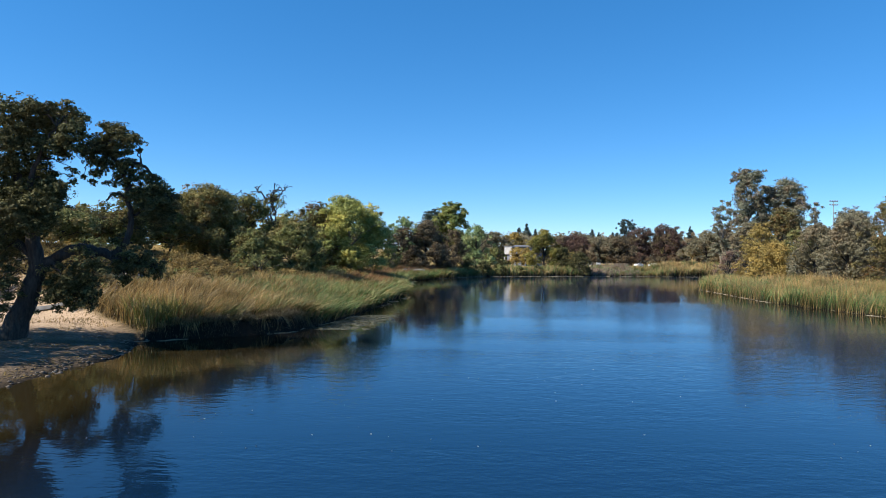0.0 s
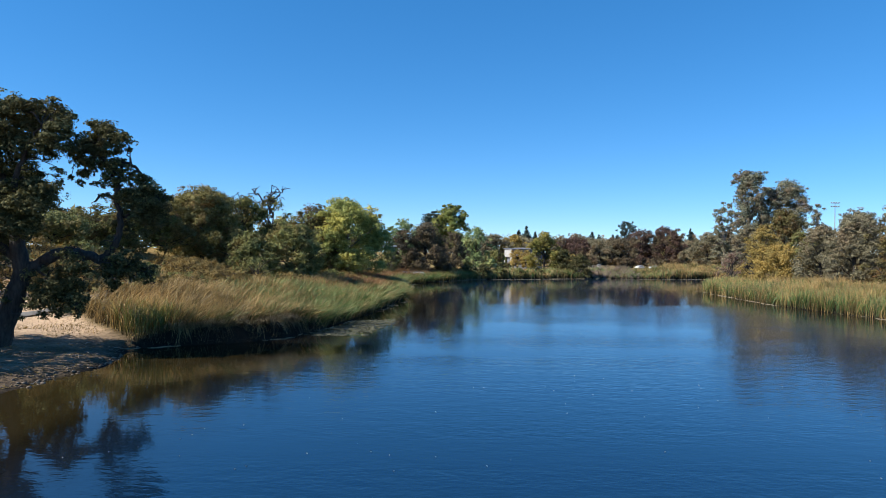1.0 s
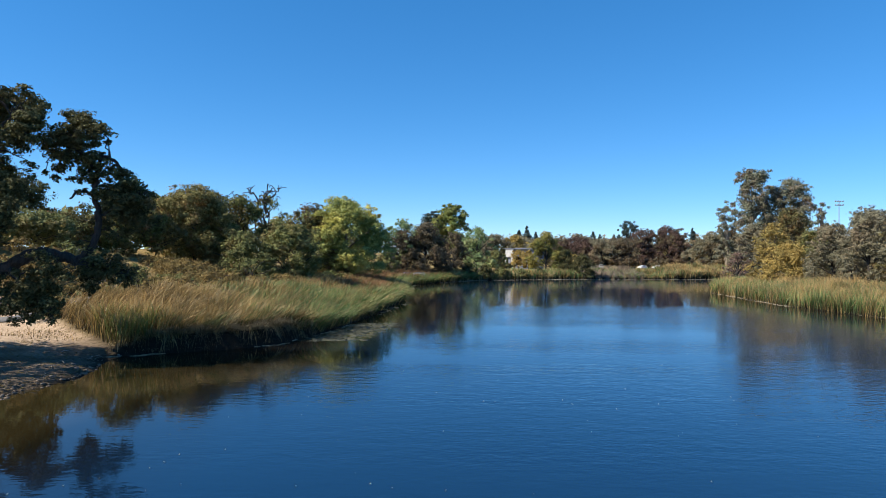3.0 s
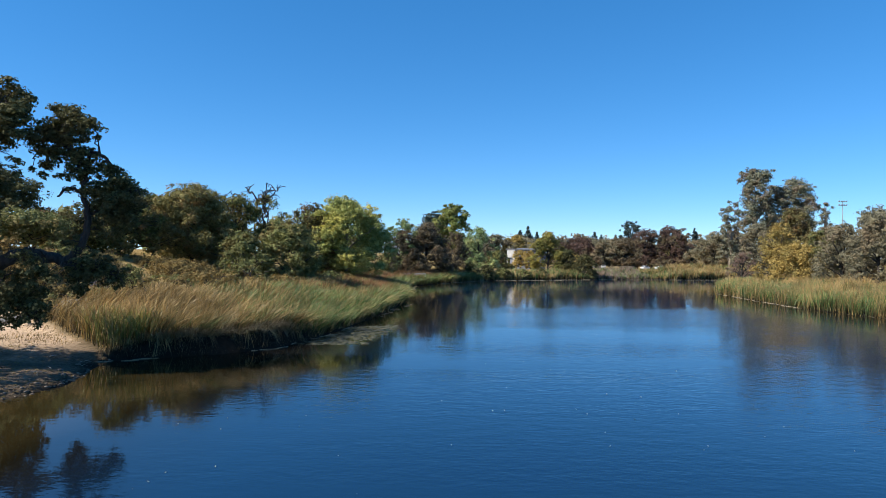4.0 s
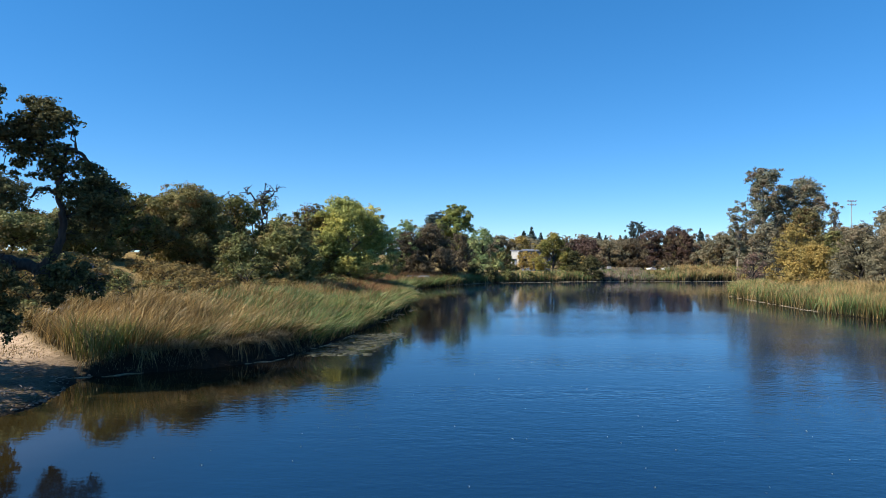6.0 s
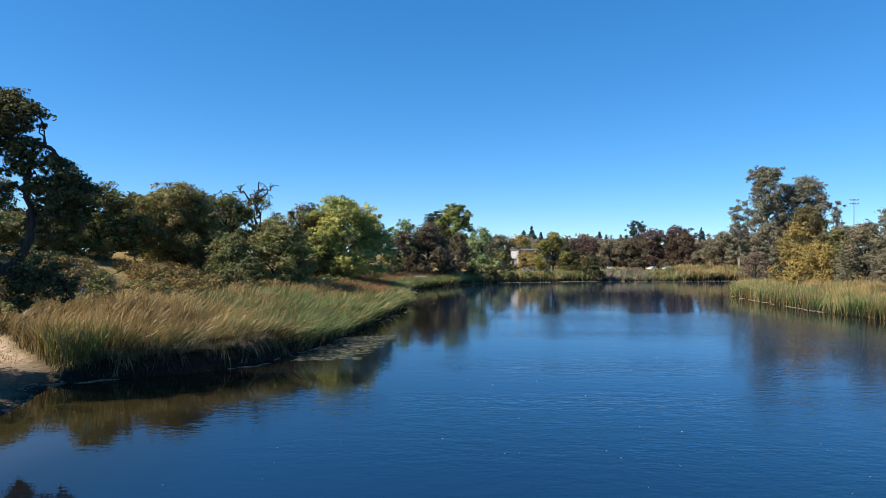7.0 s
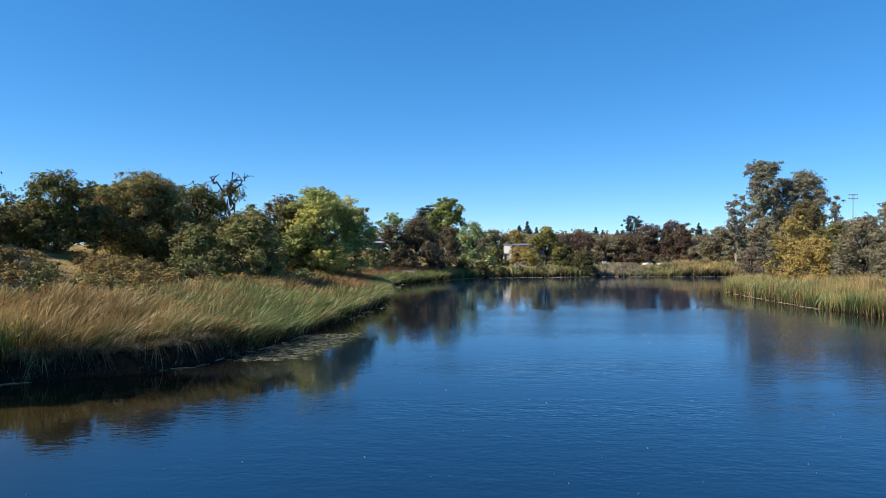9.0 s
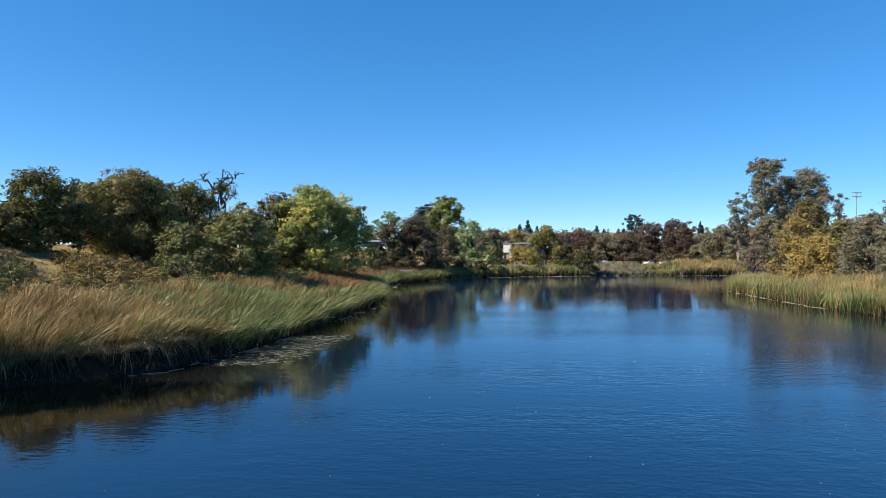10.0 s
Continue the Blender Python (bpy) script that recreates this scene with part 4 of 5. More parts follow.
def conifer(x, y, top, wide, seed, label, layers=11, tiers=False):
    rng = np.random.default_rng(abs(seed))
    z0 = high(x, y)
    h = top - z0
    thing = empty("cedar_tree" if tiers else "conifer_tree", x, y, z0, label, "tree", "conifers above the far wood")
    v, q = tubes([[(0, 0, -0.3, h * 0.022), (0, 0, h * 0.5, h * 0.014), (0, 0, h, 0.03)]])
    put_mesh("trunk", v, q, OAK_BARK, thing, smooth=True)
    blobs = []
    for k in range(layers):
        f = (k + 0.5) / layers
        zz = h * (0.10 + 0.89 * f)
        rr = wide / 2 * (1 - f) ** (0.5 if tiers else 0.8) * (rng.uniform(0.75, 1.15) if tiers else rng.uniform(0.7, 1.2)) + 0.08
        for j in range(6):
            a = k * 1.1 + j * 1.05 + rng.uniform(-0.3, 0.3)
            s = rng.uniform(0.35, 0.8)
            size = max(0.16, rr * rng.uniform(0.3, 0.45))
            blobs.append((rr * s * np.cos(a), rr * s * np.sin(a), zz + rng.uniform(-0.03, 0.03) * h - 0.3 * rr * s * (not tiers), size))
    v, q, tone = leaf_cloud(rng, np.array(blobs), 0.42 if tiers else 0.6, 0.6, 0.16 if tiers else 0.5)
    put_mesh("crown", v, q, DARK_LEAF, thing, tuft=tone)


conifer(-6.2, 280, 26.4, 20, 61, "dark flat-tiered cedar behind the brown oak", 13, True)
for n, (x, y, top, wide) in enumerate(((46, 420, 23.2, 8), (51, 420, 26.0, 9), (56, 415, 22.0, 7), (84, 425, 21.5, 6), (93.3, 420, 22.8, 8), (100, 430, 21, 7), (147, 420, 25, 7), (149, 400, 24.8, 6), (156, 415, 23.5, 7), (108, 425, 21, 6))):
    conifer(x, y, top + 1.2, wide * 1.8, 70 + n, "dark pointed conifer above the far wood", 16)


# woods beyond, too far to count
def far_wood(name, rows, leafmat, label, seed, leaf=1.3):
    rng = np.random.default_rng(abs(seed))
    blobs, ways = [], []
    for x0, x1, y0, y1, top, n in rows:
        for k in range(n):
            x, y = rng.uniform(x0, x1), rng.uniform(y0, y1)
            z0 = high(x, y)
            h = (top - z0) * rng.uniform(0.75, 1.03)
            ways.append([(x, y, z0 - 0.4, 0.35), (x, y, z0 + h * 0.6, 0.15)])
            for j in range(9):
                a, f = rng.uniform(0, 6.28), rng.uniform(0.08, 0.86)
                r = h * 0.16
                rad = h * 0.36 * np.sqrt(1 - f * f) * rng.uniform(0.3, 1)
                blobs.append((x + rad * np.cos(a), y + rad * np.sin(a), z0 + h * f, r))
    thing = empty(name, 0, 0, 0, label, "woodland", kind="stuff")
    v, q = tubes(ways, 5)
    tagged(put_mesh("trunks", v, q, OAK_BARK, thing), kind="stuff")
    v, q, tone = leaf_cloud(rng, np.array(blobs), leaf, 0.55, 0.85)
    tagged(put_mesh("leaves", v, q, leafmat, thing, tuft=tone), kind="stuff")


far_wood("far_woodland", [(10, 175, 380, 440, 20.5, 84), (-60, 20, 330, 400, 18, 24)], GREY_LEAF, "distant grey-brown autumn woodland behind the pond", 81)
far_wood("far_woodland", [(8, 150, 288, 300, 8, 46)], DUSKY_LEAF, "low brown thicket behind the car park", 84, 0.6)
far_wood("far_woodland", [(120, 330, 330, 420, 22, 40), (170, 300, 200, 320, 20, 26)], BROWN_LEAF, "distant brown woodland beyond the eastern bank", 82)
far_wood("far_woodland", [(-110, -40, 150, 330, 19, 34), (-160, -70, 60, 150, 16, 26)], OLIVE_LEAF, "distant olive woodland on the western slope", 83, 1.3)

# ---- eastern bank ----
EAST = "trees on the eastern bank"


def eucalyptus(x, y, top, wide, seed, label, low=0.3, boughs=30):
    return tree("eucalyptus_tree", x, y, top, wide, EUC_LEAF, label, seed, 0.55, 0.75, low, PALE_BARK, boughs, "tall", group=EAST, trunk=0.02, flat=0.7)


eucalyptus(136, 295, 47.0, 22, 91, "very tall grey-green eucalyptus with pale limbs", 0.22, 36)
eucalyptus(152, 297, 42.8, 24, 92, "tall broad eucalyptus with reddish-grey leaves", 0.2, 36)
eucalyptus(118, 280, 29.2, 12.5, 93, "slim eucalyptus standing before the taller ones", 0.12, 22)
eucalyptus(163.5, 290, 33.0, 8, 94, "thin-topped eucalyptus at the edge of the stand", 0.3, 14)
for row in (
    ("oak_tree", 109.8, 240, 20.0, 18, GREY_LEAF, "grey-brown oak under the eucalyptus", 0.5, 0.03),
    ("oak_tree", 125.8, 246, 26.0, 20, BROWN_LEAF, "tall brown oak under the eucalyptus", 0.5, 0.03),
    ("oak_tree", 141.8, 250, 19.5, 18, GREY_LEAF, "grey-brown oak beside the eucalyptus", 0.5, 0.03),
    ("oak_tree", 102.8, 205, 13.0, 10, OAK_LEAF, "small dark oak behind the reed point", 0.42, 0.0),
    ("willow_tree", 71.9, 151, 15.6, 8.8, YELLOW_LEAF, "golden willow above the reeds", 0.30, 0.02),
    ("willow_tree", 70.7, 141, 11.0, 10.5, YELLOW_LEAF, "low golden willow bush at the back of the reeds", 0.28, 0.0),
    ("willow_tree", 77.5, 146, 14.0, 8.0, OLIVE_LEAF, "olive willow among golden ones", 0.30, 0.02),
    ("elder_tree", 73.9, 132, 14.4, 11.0, GREY_LEAF, "grey-brown elder at the back of the reeds", 0.28, 0.0),
    ("elder_tree", 74.5, 122, 15.6, 11.0, GREY_LEAF, "tall grey-brown elder above the reeds", 0.28, 0.0),
    ("oak_tree", 81.5, 131, 17.2, 12.0, GREY_LEAF, "grey-brown oak on the eastern bank", 0.30, 0.03),
    ("elder_tree", 76.1, 111, 19.0, 11.0, BROWN_LEAF, "reddish-brown oak towering over the reeds", 0.28, 0.0),
    ("oak_tree", 77.5, 101, 18.0, 11.0, GREY_LEAF, "grey-brown oak beside the eastern reeds", 0.30, 0.0),
    ("oak_tree", 89.5, 118, 18.0, 14.0, BROWN_LEAF, "brown oak at the back of the eastern bank", 0.36, 0.03),
    ("oak_tree", 93.5, 152, 19.0, 14.0, GREY_LEAF, "grey oak behind the golden willows", 0.40, 0.03),
    ("oak_tree", 107.5, 150, 20.0, 16.0, BROWN_LEAF, "brown oak in the eastern wood", 0.45, 0.03),
):
    name, x, y, top, wide, leafmat, label, leaf, low = row
    tree(name, x, y, top, wide, leafmat, label, int(x * 9 + y), leaf, 0.6, low, boughs=28, group=EAST, shape="mound" if low < 0.04 else "round", twigs=4)
tree("yellow_shrub", -47.5, 88, 8.2, 3.6, YELLOW_LEAF, "small golden-leaved shrub on the dry slope", 302, 0.2, 0.5, 0.0, boughs=10, shape="mound", category="shrub")
tree("bare_shrub", 85.5, 198, 9.8, 8.5, PINK_LEAF, "pinkish-brown leafless shrub at the end of the reeds", 301, 0.3, 0.35, 0.0, boughs=16, shape="mound", category="shrub")

# ---- brush at the foot of the trees ----
BRUSH = "dry brush behind the reeds"
rng = np.random.default_rng(7)
brush_rows = [(-36.7, 92, 6.4, 7.5), (-27.4, 93, 6.9, 6.5)]
while len(brush_rows) < 100:
    x, y = rng.uniform(-56, -9), rng.uniform(66, 175)
    d = shore_distance(np.array([x]), np.array([y]))[0]
    inner = 12.5 - 4 * smooth(95, 130, y)
    if beach(x, y) < 0.3 and not (x < -42.5 and 85 < y < 102) and inner < d < inner + (13 if y > 100 else 22) and all(math.hypot(x - a, y - b) > 2.6 for a, b, _, _ in brush_rows):
        rise = rng.uniform(1.3, 2.4) if y > 78 else rng.uniform(1.0, 1.8)
        brush_rows.append((x, y, high(x, y) + rise * (0.6 if x < -38 else 1.0), rng.uniform(4.5, 6.5)))
brush_rows += [(x, y, high(x, y) + rise, wide) for x, y, rise, wide in ((-34.0, 74.5, 3.2, 4.2), (-41.8, 72.6, 3.4, 4.6), (-45.6, 73.2, 3.8, 5.0), (-50.0, 72.4, 3.6, 5.2), (-54.6, 71.4, 3.8, 5.4), (-59.5, 70.4, 3.6, 5.4), (-64.5, 69.0, 3.8, 5.6), (-43.6, 78.0, 4.0, 5.0), (-49.0, 78.0, 4.2, 5.2), (-55.5, 77.0, 4.4, 5.6))]
for n, (x, y, top, wide) in enumerate(brush_rows):
    mat = OLIVE_LEAF if n % 7 == 2 or n == 1 else BRUSH_LEAF
    tree("brush", x, y, top + 0.3, wide, mat, "dry brown coyote brush with fine twigs behind the reeds" if mat is BRUSH_LEAF else "grey-green coyote brush bush behind the reeds",
         400 + n, 0.22, 0.42, 0.0, boughs=9, shape="mound", group=BRUSH, category="shrub", trunk=0.02)


# ---- reeds ----
def scatter(rng, n, x0, x1, y0, y1, near, far, keep=None):
    x, y = rng.uniform(x0, x1, n), rng.uniform(y0, y1, n)
    d = shore_distance(x, y)
    ok = (d > near) & (d < far)
    if keep is not None:
        ok &= keep(x, y, d)
    return x[ok], y[ok], d[ok]


def reed_mesh(name, mat, rng, x, y, h, w, lean, label, category="reeds", wild=0.16, droop=0.25, z=None):
    """Tapered curved blades; lean: (n,2) sideways run of the tip as a part of the height."""
    n = len(x)
    z = np.maximum(land(x, y), -0.25) if z is None else z
    base = np.c_[x, y, z]
    lean = np.asarray(lean) + rng.normal(0, wild, (n, 2)) + 0.26 * np.c_[vnoise(x, y, 0.8, 3) + vnoise(x, y, 2.5, 5), vnoise(x, y, 0.8, 4) + vnoise(x, y, 2.5, 6)]
    h = h * (1 + 0.13 * vnoise(x, y, 1.1, 7) + 0.10 * vnoise(x, y, 4, 8))
    a = rng.uniform(0, np.pi, n)
    side = np.c_[np.cos(a), np.sin(a), np.zeros(n)]
    rings = []
    for s, taper in ((0.0, 0.8), (0.4, 1.0), (0.75, 0.7), (1.0, 0.0)):
        p = base + np.c_[lean * (h * s ** 1.8)[:, None], h * (s - droop * s ** 3 * np.linalg.norm(lean, axis=1))]
        if taper:
            rings += [p - side * (w * taper / 2)[:, None], p + side * (w * taper / 2)[:, None]]
        else:
            rings.append(p)
    v = np.stack(rings, 1)
    k = np.arange(n)[:, None] * 7
    quads = np.concatenate([k + [0, 1, 3, 2], k + [2, 3, 5, 4]])
    tri = k + [4, 5, 6]
    uv = np.tile(np.array([(0, 0), (1, 0), (0, 0.4), (1, 0.4), (0, 0.75), (1, 0.75), (0.5, 1)]), (n, 1))
    ob = put_mesh(name, v.reshape(-1, 3), quads, mat, uv=uv, tris=tri)
    return tagged(ob, label, category, kind="stuff")


def upright_at(x, y):
    """The sheltered clump beside the sandy bank, where the reeds stand straight."""
    return (1 - smooth(-25.8, -23.2, x)) * (1 - smooth(58, 63, y))


def hollow_at(x, y):
    """How far the bank is undercut below the reeds."""
    return (1 - smooth(64, 72, y + 1.2 * vnoise(x, y, 3.0, 62))) * (1 - 0.8 * upright_at(x, y))


def left_bed(x, y, d):
    return (beach(x, y) < 0.45) & (d > 0.05 + 0.5 * (1 - smooth(63, 70, y)) + hollow_at(x, y) * (0.95 + 0.6 * vnoise(x, y, 1.8, 61) + 0.3 * vnoise(x, y, 0.7, 63))) & (x < 9) & (rng.uniform(0, 1, x.shape) < np.clip(62 / y, 0.2, 1)) & (d < 15 - 5 * smooth(90, 130, y))


rng = np.random.default_rng(12)
x, y, d = scatter(rng, 240000, -48, 9, 53, 212, 0.0, 15.5, left_bed)
patchy = vnoise(x, y, 3.5, 11) + 0.6 * vnoise(x, y, 1.2, 12)
green_share = 0.27 + 0.68 * smooth(60, 76, y) - (0.055 - 0.02 * smooth(70, 85, y)) * d + 0.38 * patchy + 0.62 * upright_at(x, y)
pick = rng.uniform(0, 1, len(x))
green = pick < green_share
rust = (d > 3.5) & (y > 96) & (rng.uniform(0, 1, len(x)) < 0.25 + 0.6 * smooth(100, 120, y))
green &= ~rust
gold = ~green & ~rust
tall = 2.35 + 0.15 * upright_at(x, y) - 0.3 * hollow_at(x, y) + 0.28 * vnoise(x, y, 1.8, 34) + 0.5 * upright_at(x, y) + 0.25 * smooth(0, 4, d) + rng.normal(0, 0.2, len(x))
wide = 0.058 * np.clip(y / 62, 0.9, 2.6)
tuft = vnoise(x, y, 1.4, 31) + 0.7 * vnoise(x, y, 0.6, 32)
wind = np.c_[0.50 - 0.16 * smooth(66, 84, y) + 0.10 * patchy + 0.10 * tuft, -0.14 + 0.1 * patchy + 0.15 * vnoise(x, y, 1.0, 33)]
upright = upright_at(x, y)
wind = wind * (1 - 0.9 * upright[:, None]) + outward(x, y) * ((0.40 + 0.3 * tuft) * (1 - smooth(1.0, 3.2, d)) * (1 - 0.5 * upright))[:, None]
fresh = green & (rng.uniform(0, 1, len(x)) < 0.12 + 0.9 * upright_at(x, y))
green &= ~fresh
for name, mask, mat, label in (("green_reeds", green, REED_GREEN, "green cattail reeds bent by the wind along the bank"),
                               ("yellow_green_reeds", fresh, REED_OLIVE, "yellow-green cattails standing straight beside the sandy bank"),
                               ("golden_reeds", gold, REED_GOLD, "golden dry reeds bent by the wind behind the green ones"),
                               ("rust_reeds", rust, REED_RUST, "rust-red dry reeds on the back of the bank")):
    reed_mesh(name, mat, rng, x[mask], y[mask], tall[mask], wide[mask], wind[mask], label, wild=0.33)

# dead stems lodged on the lip of the bank, hanging in tresses over the dark hollow below it
def tresses(name, mat, rng, count, each, reach, fall, label):
    """Bundles of bent blades that share one root and one way over the lip."""
    x, y, d = scatter(rng, count * 60, -27.5, -6, 54.5, 92, 0.7, 2.1, lambda x, y, d: (beach(x, y) < 0.45) & (rng.uniform(0, 1, x.shape) < 0.12 + 0.88 * hollow_at(x, y)) & (vnoise(x, y, 1.7, 25) > -0.35))
    x, y = x[:count], y[:count]
    away = outward(x, y)
    along = np.c_[-away[:, 1], away[:, 0]]
    way = away * rng.uniform(*reach, (len(x), 1)) + along * rng.normal(0.3, 0.6, (len(x), 1)) + (0.12, -0.05)
    n = rng.integers(each // 2, each * 2, len(x))
    k = np.repeat(np.arange(len(x)), n)
    bx, by = x[k] + rng.normal(0, 0.13, len(k)), y[k] + rng.normal(0, 0.13, len(k))
    length = np.repeat(rng.uniform(0.5, 1.25, len(x)), n) * rng.uniform(0.7, 1.15, len(k))
    reed_mesh(name, mat, rng, bx, by, length, 0.034 * np.clip(by / 58, 1, 2), way[k], label, droop=fall, wild=0.34, z=land(bx, by) + rng.uniform(0.0, 0.25, len(k)))


tresses("hanging_reeds", REED_GOLD, rng, 40, 13, (0.55, 1.15), 1.5, "golden dead reeds hanging in tresses over the hollow bank")
tresses("hanging_reeds", REED_BROWN, rng, 26, 12, (0.5, 1.1), 1.5, "brown dead reeds hanging over the hollow bank")
tresses("lodged_reeds", REED_DEAD, rng, 130, 18, (0.2, 0.7), 0.55, "flattened straw-coloured reeds lying along the lip of the bank")


# brown stubble and roots in the hollow under the lip
x, y, d = scatter(rng, 60000, -27.5, -8, 54.5, 90, 0.0, 1.5, lambda x, y, d: (beach(x, y) < 0.45) & (vnoise(x, y, 0.9, 71) + rng.normal(0, 0.25, x.shape) > 0.12))
x, y, d = x[:2600], y[:2600], d[:2600]
reed_mesh("root_tangle", REED_BROWN, rng, x, y, rng.uniform(0.25, 0.8, len(x)), np.full(len(x), 0.03), outward(x, y) * rng.uniform(0, 0.5, (len(x), 1)), "dark brown stubble and roots under the lip of the bank", wild=0.5, droop=0.5)


# eastern bank
def east_bed(x, y, d):
    return (x > 50) & (rng.uniform(0, 1, x.shape) < np.clip(110 / y, 0.3, 1)) & ~((y > 172) & (x > 105))


x, y, d = scatter(rng, 230000, 52, 100, 80, 200, -0.3, 13.5, east_bed)
pick = rng.uniform(0, 1, len(x))
green = pick < 0.68 - 0.05 * d + 0.35 * vnoise(x, y, 4, 15)
h = 2.75 + 0.35 * vnoise(x, y, 2.6, 73) + rng.normal(0, 0.3, len(x))
w = 0.056 * np.clip(y / 110, 0.9, 1.7)
lean = np.tile((0.10, -0.05), (len(x), 1)) + rng.normal(0, 0.2, (len(x), 2))
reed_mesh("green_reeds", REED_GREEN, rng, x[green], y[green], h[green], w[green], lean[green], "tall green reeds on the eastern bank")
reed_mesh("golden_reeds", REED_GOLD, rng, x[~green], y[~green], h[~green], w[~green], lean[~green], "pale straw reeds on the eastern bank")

# far bank
x, y, d = scatter(rng, 160000, 0, 126, 195, 278, -0.3, 15, lambda x, y, d: (d < np.where(x > 45, 15, 9)) & (y > 196 + 0.35 * x) & (rng.uniform(0, 1, x.shape) < 0.62 + 0.4 * vnoise(x, y, 5, 18)))
pick = rng.uniform(0, 1, len(x)) + 0.3 * vnoise(x, y, 7, 16)
dead = (x > 47) & (x < 71) & (pick < 0.62)
gold = ~dead & (pick < 0.36 + 0.31 * smooth(79, 85, x))
green = ~dead & ~gold
h = 2.4 + 0.6 * vnoise(x, y, 5, 17) + 0.4 * vnoise(x, y, 2, 19) + rng.normal(0, 0.3, len(x)) + 1.0 * smooth(79, 85, x) - 0.9 * smooth(44, 50, x) * (1 - smooth(76, 82, x))
w = np.full(len(x), 0.16)
lean = np.tile((0.12, 0.0), (len(x), 1)) + rng.normal(0, 0.15, (len(x), 2))
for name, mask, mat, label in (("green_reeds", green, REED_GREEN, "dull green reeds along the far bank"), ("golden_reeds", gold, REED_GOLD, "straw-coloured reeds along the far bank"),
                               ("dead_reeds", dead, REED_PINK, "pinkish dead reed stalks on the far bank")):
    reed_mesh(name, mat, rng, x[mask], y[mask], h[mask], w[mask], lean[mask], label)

# dry grass on the sandy bank and slope
x, y, d = scatter(rng, 22000, -75, -27, 57, 100, 4.5, 45, lambda x, y, d: waver(x, y) + rng.normal(0, 0.5, x.shape) > -0.1)
reed_mesh("dry_grass", REED_GOLD, rng, x, y, rng.uniform(0.15, 0.4, len(x)), np.full(len(x), 0.035), np.tile((0.3, 0.0), (len(x), 1)), "short dry golden grass on the bank", "grass", 0.35)


# fallen leaves on the sandy bank
x, y, d = scatter(rng, 16000, -52, -24, 34, 62, 0.3, 26, lambda x, y, d: (beach(x, y) > 0.5) & (vnoise(x, y, 2.2, 21) + rng.normal(0, 0.35, x.shape) > 0.0))
n = len(x)
p = np.c_[x, y, land(x, y) + 0.03]
a = rng.uniform(0, 6.28, n)
u = np.c_[np.cos(a), np.sin(a), rng.normal(0, 0.15, n)] * rng.uniform(0.05, 0.13, (n, 1))
w = np.c_[-np.sin(a), np.cos(a), rng.normal(0, 0.15, n)] * rng.uniform(0.03, 0.08, (n, 1))
litter = put_mesh("leaf_litter", np.stack([p - u, p + w, p + u, p - w], 1), np.arange(4 * n).reshape(-1, 4), BRUSH_LEAF)
tagged(litter, "brown fallen oak leaves strewn over the sandy bank", "leaf litter", kind="stuff")

def bank_clods():
    rng = np.random.default_rng(57)
    v, t = [], []
    ico = bmesh.new()
    bmesh.ops.create_icosphere(ico, subdivisions=1, radius=1.0)
    base = np.array([p.co for p in ico.verts])
    tri = np.array([[p.index for p in f.verts] for f in ico.faces])
    ico.free()
    x, y, d = scatter(rng, 2600, -34, -23, 30, 57, -0.35, 3.2, lambda x, y, d: (beach(x, y) > 0.4) & (rng.uniform(0, 1, x.shape) < np.exp(-np.abs(d - 0.15) / 0.7)))
    z = land(x, y)
    for n in range(len(x)):
        size = 0.03 + 0.12 * rng.uniform() ** 2.2 * (1.8 if rng.uniform() < 0.06 else 1.0)
        p = base * rng.uniform(0.7, 1.2, (len(base), 1)) * size * (rng.uniform(0.9, 1.6), rng.uniform(0.9, 1.6), rng.uniform(0.4, 0.7))
        t.append(tri + n * len(base))
        v.append(p + (x[n], y[n], max(z[n], -0.02) + size * 0.15))
    tagged(put_mesh("clods", np.concatenate(v), None, CLOD, tris=np.concatenate(t)), "clods of dark mud and small stones along the water's edge", "stones", kind="stuff")
    ways = []
    for n in range(26):
        cx, cy = rng.uniform(-31, -25.2), rng.uniform(36, 54)
        if shore_distance(np.array([cx]), np.array([cy]))[0] < 0.1:
            continue
        a, l = rng.uniform(0, 3.1), rng.uniform(0.3, 1.1)
        zz = high(cx, cy) + 0.05
        ways.append(bent((cx, cy, zz), (cx + l * np.cos(a), cy + l * np.sin(a), high(cx + l * np.cos(a), cy + l * np.sin(a)) + 0.04), 0.035, 0.012, rng, 0.05, 0.08))
    v, q = tubes(ways, 5)
    tagged(put_mesh("fallen_twigs", v, q, PALE_BARK), "grey fallen twigs lying on the sandy bank", "twigs", kind="stuff")


bank_clods()

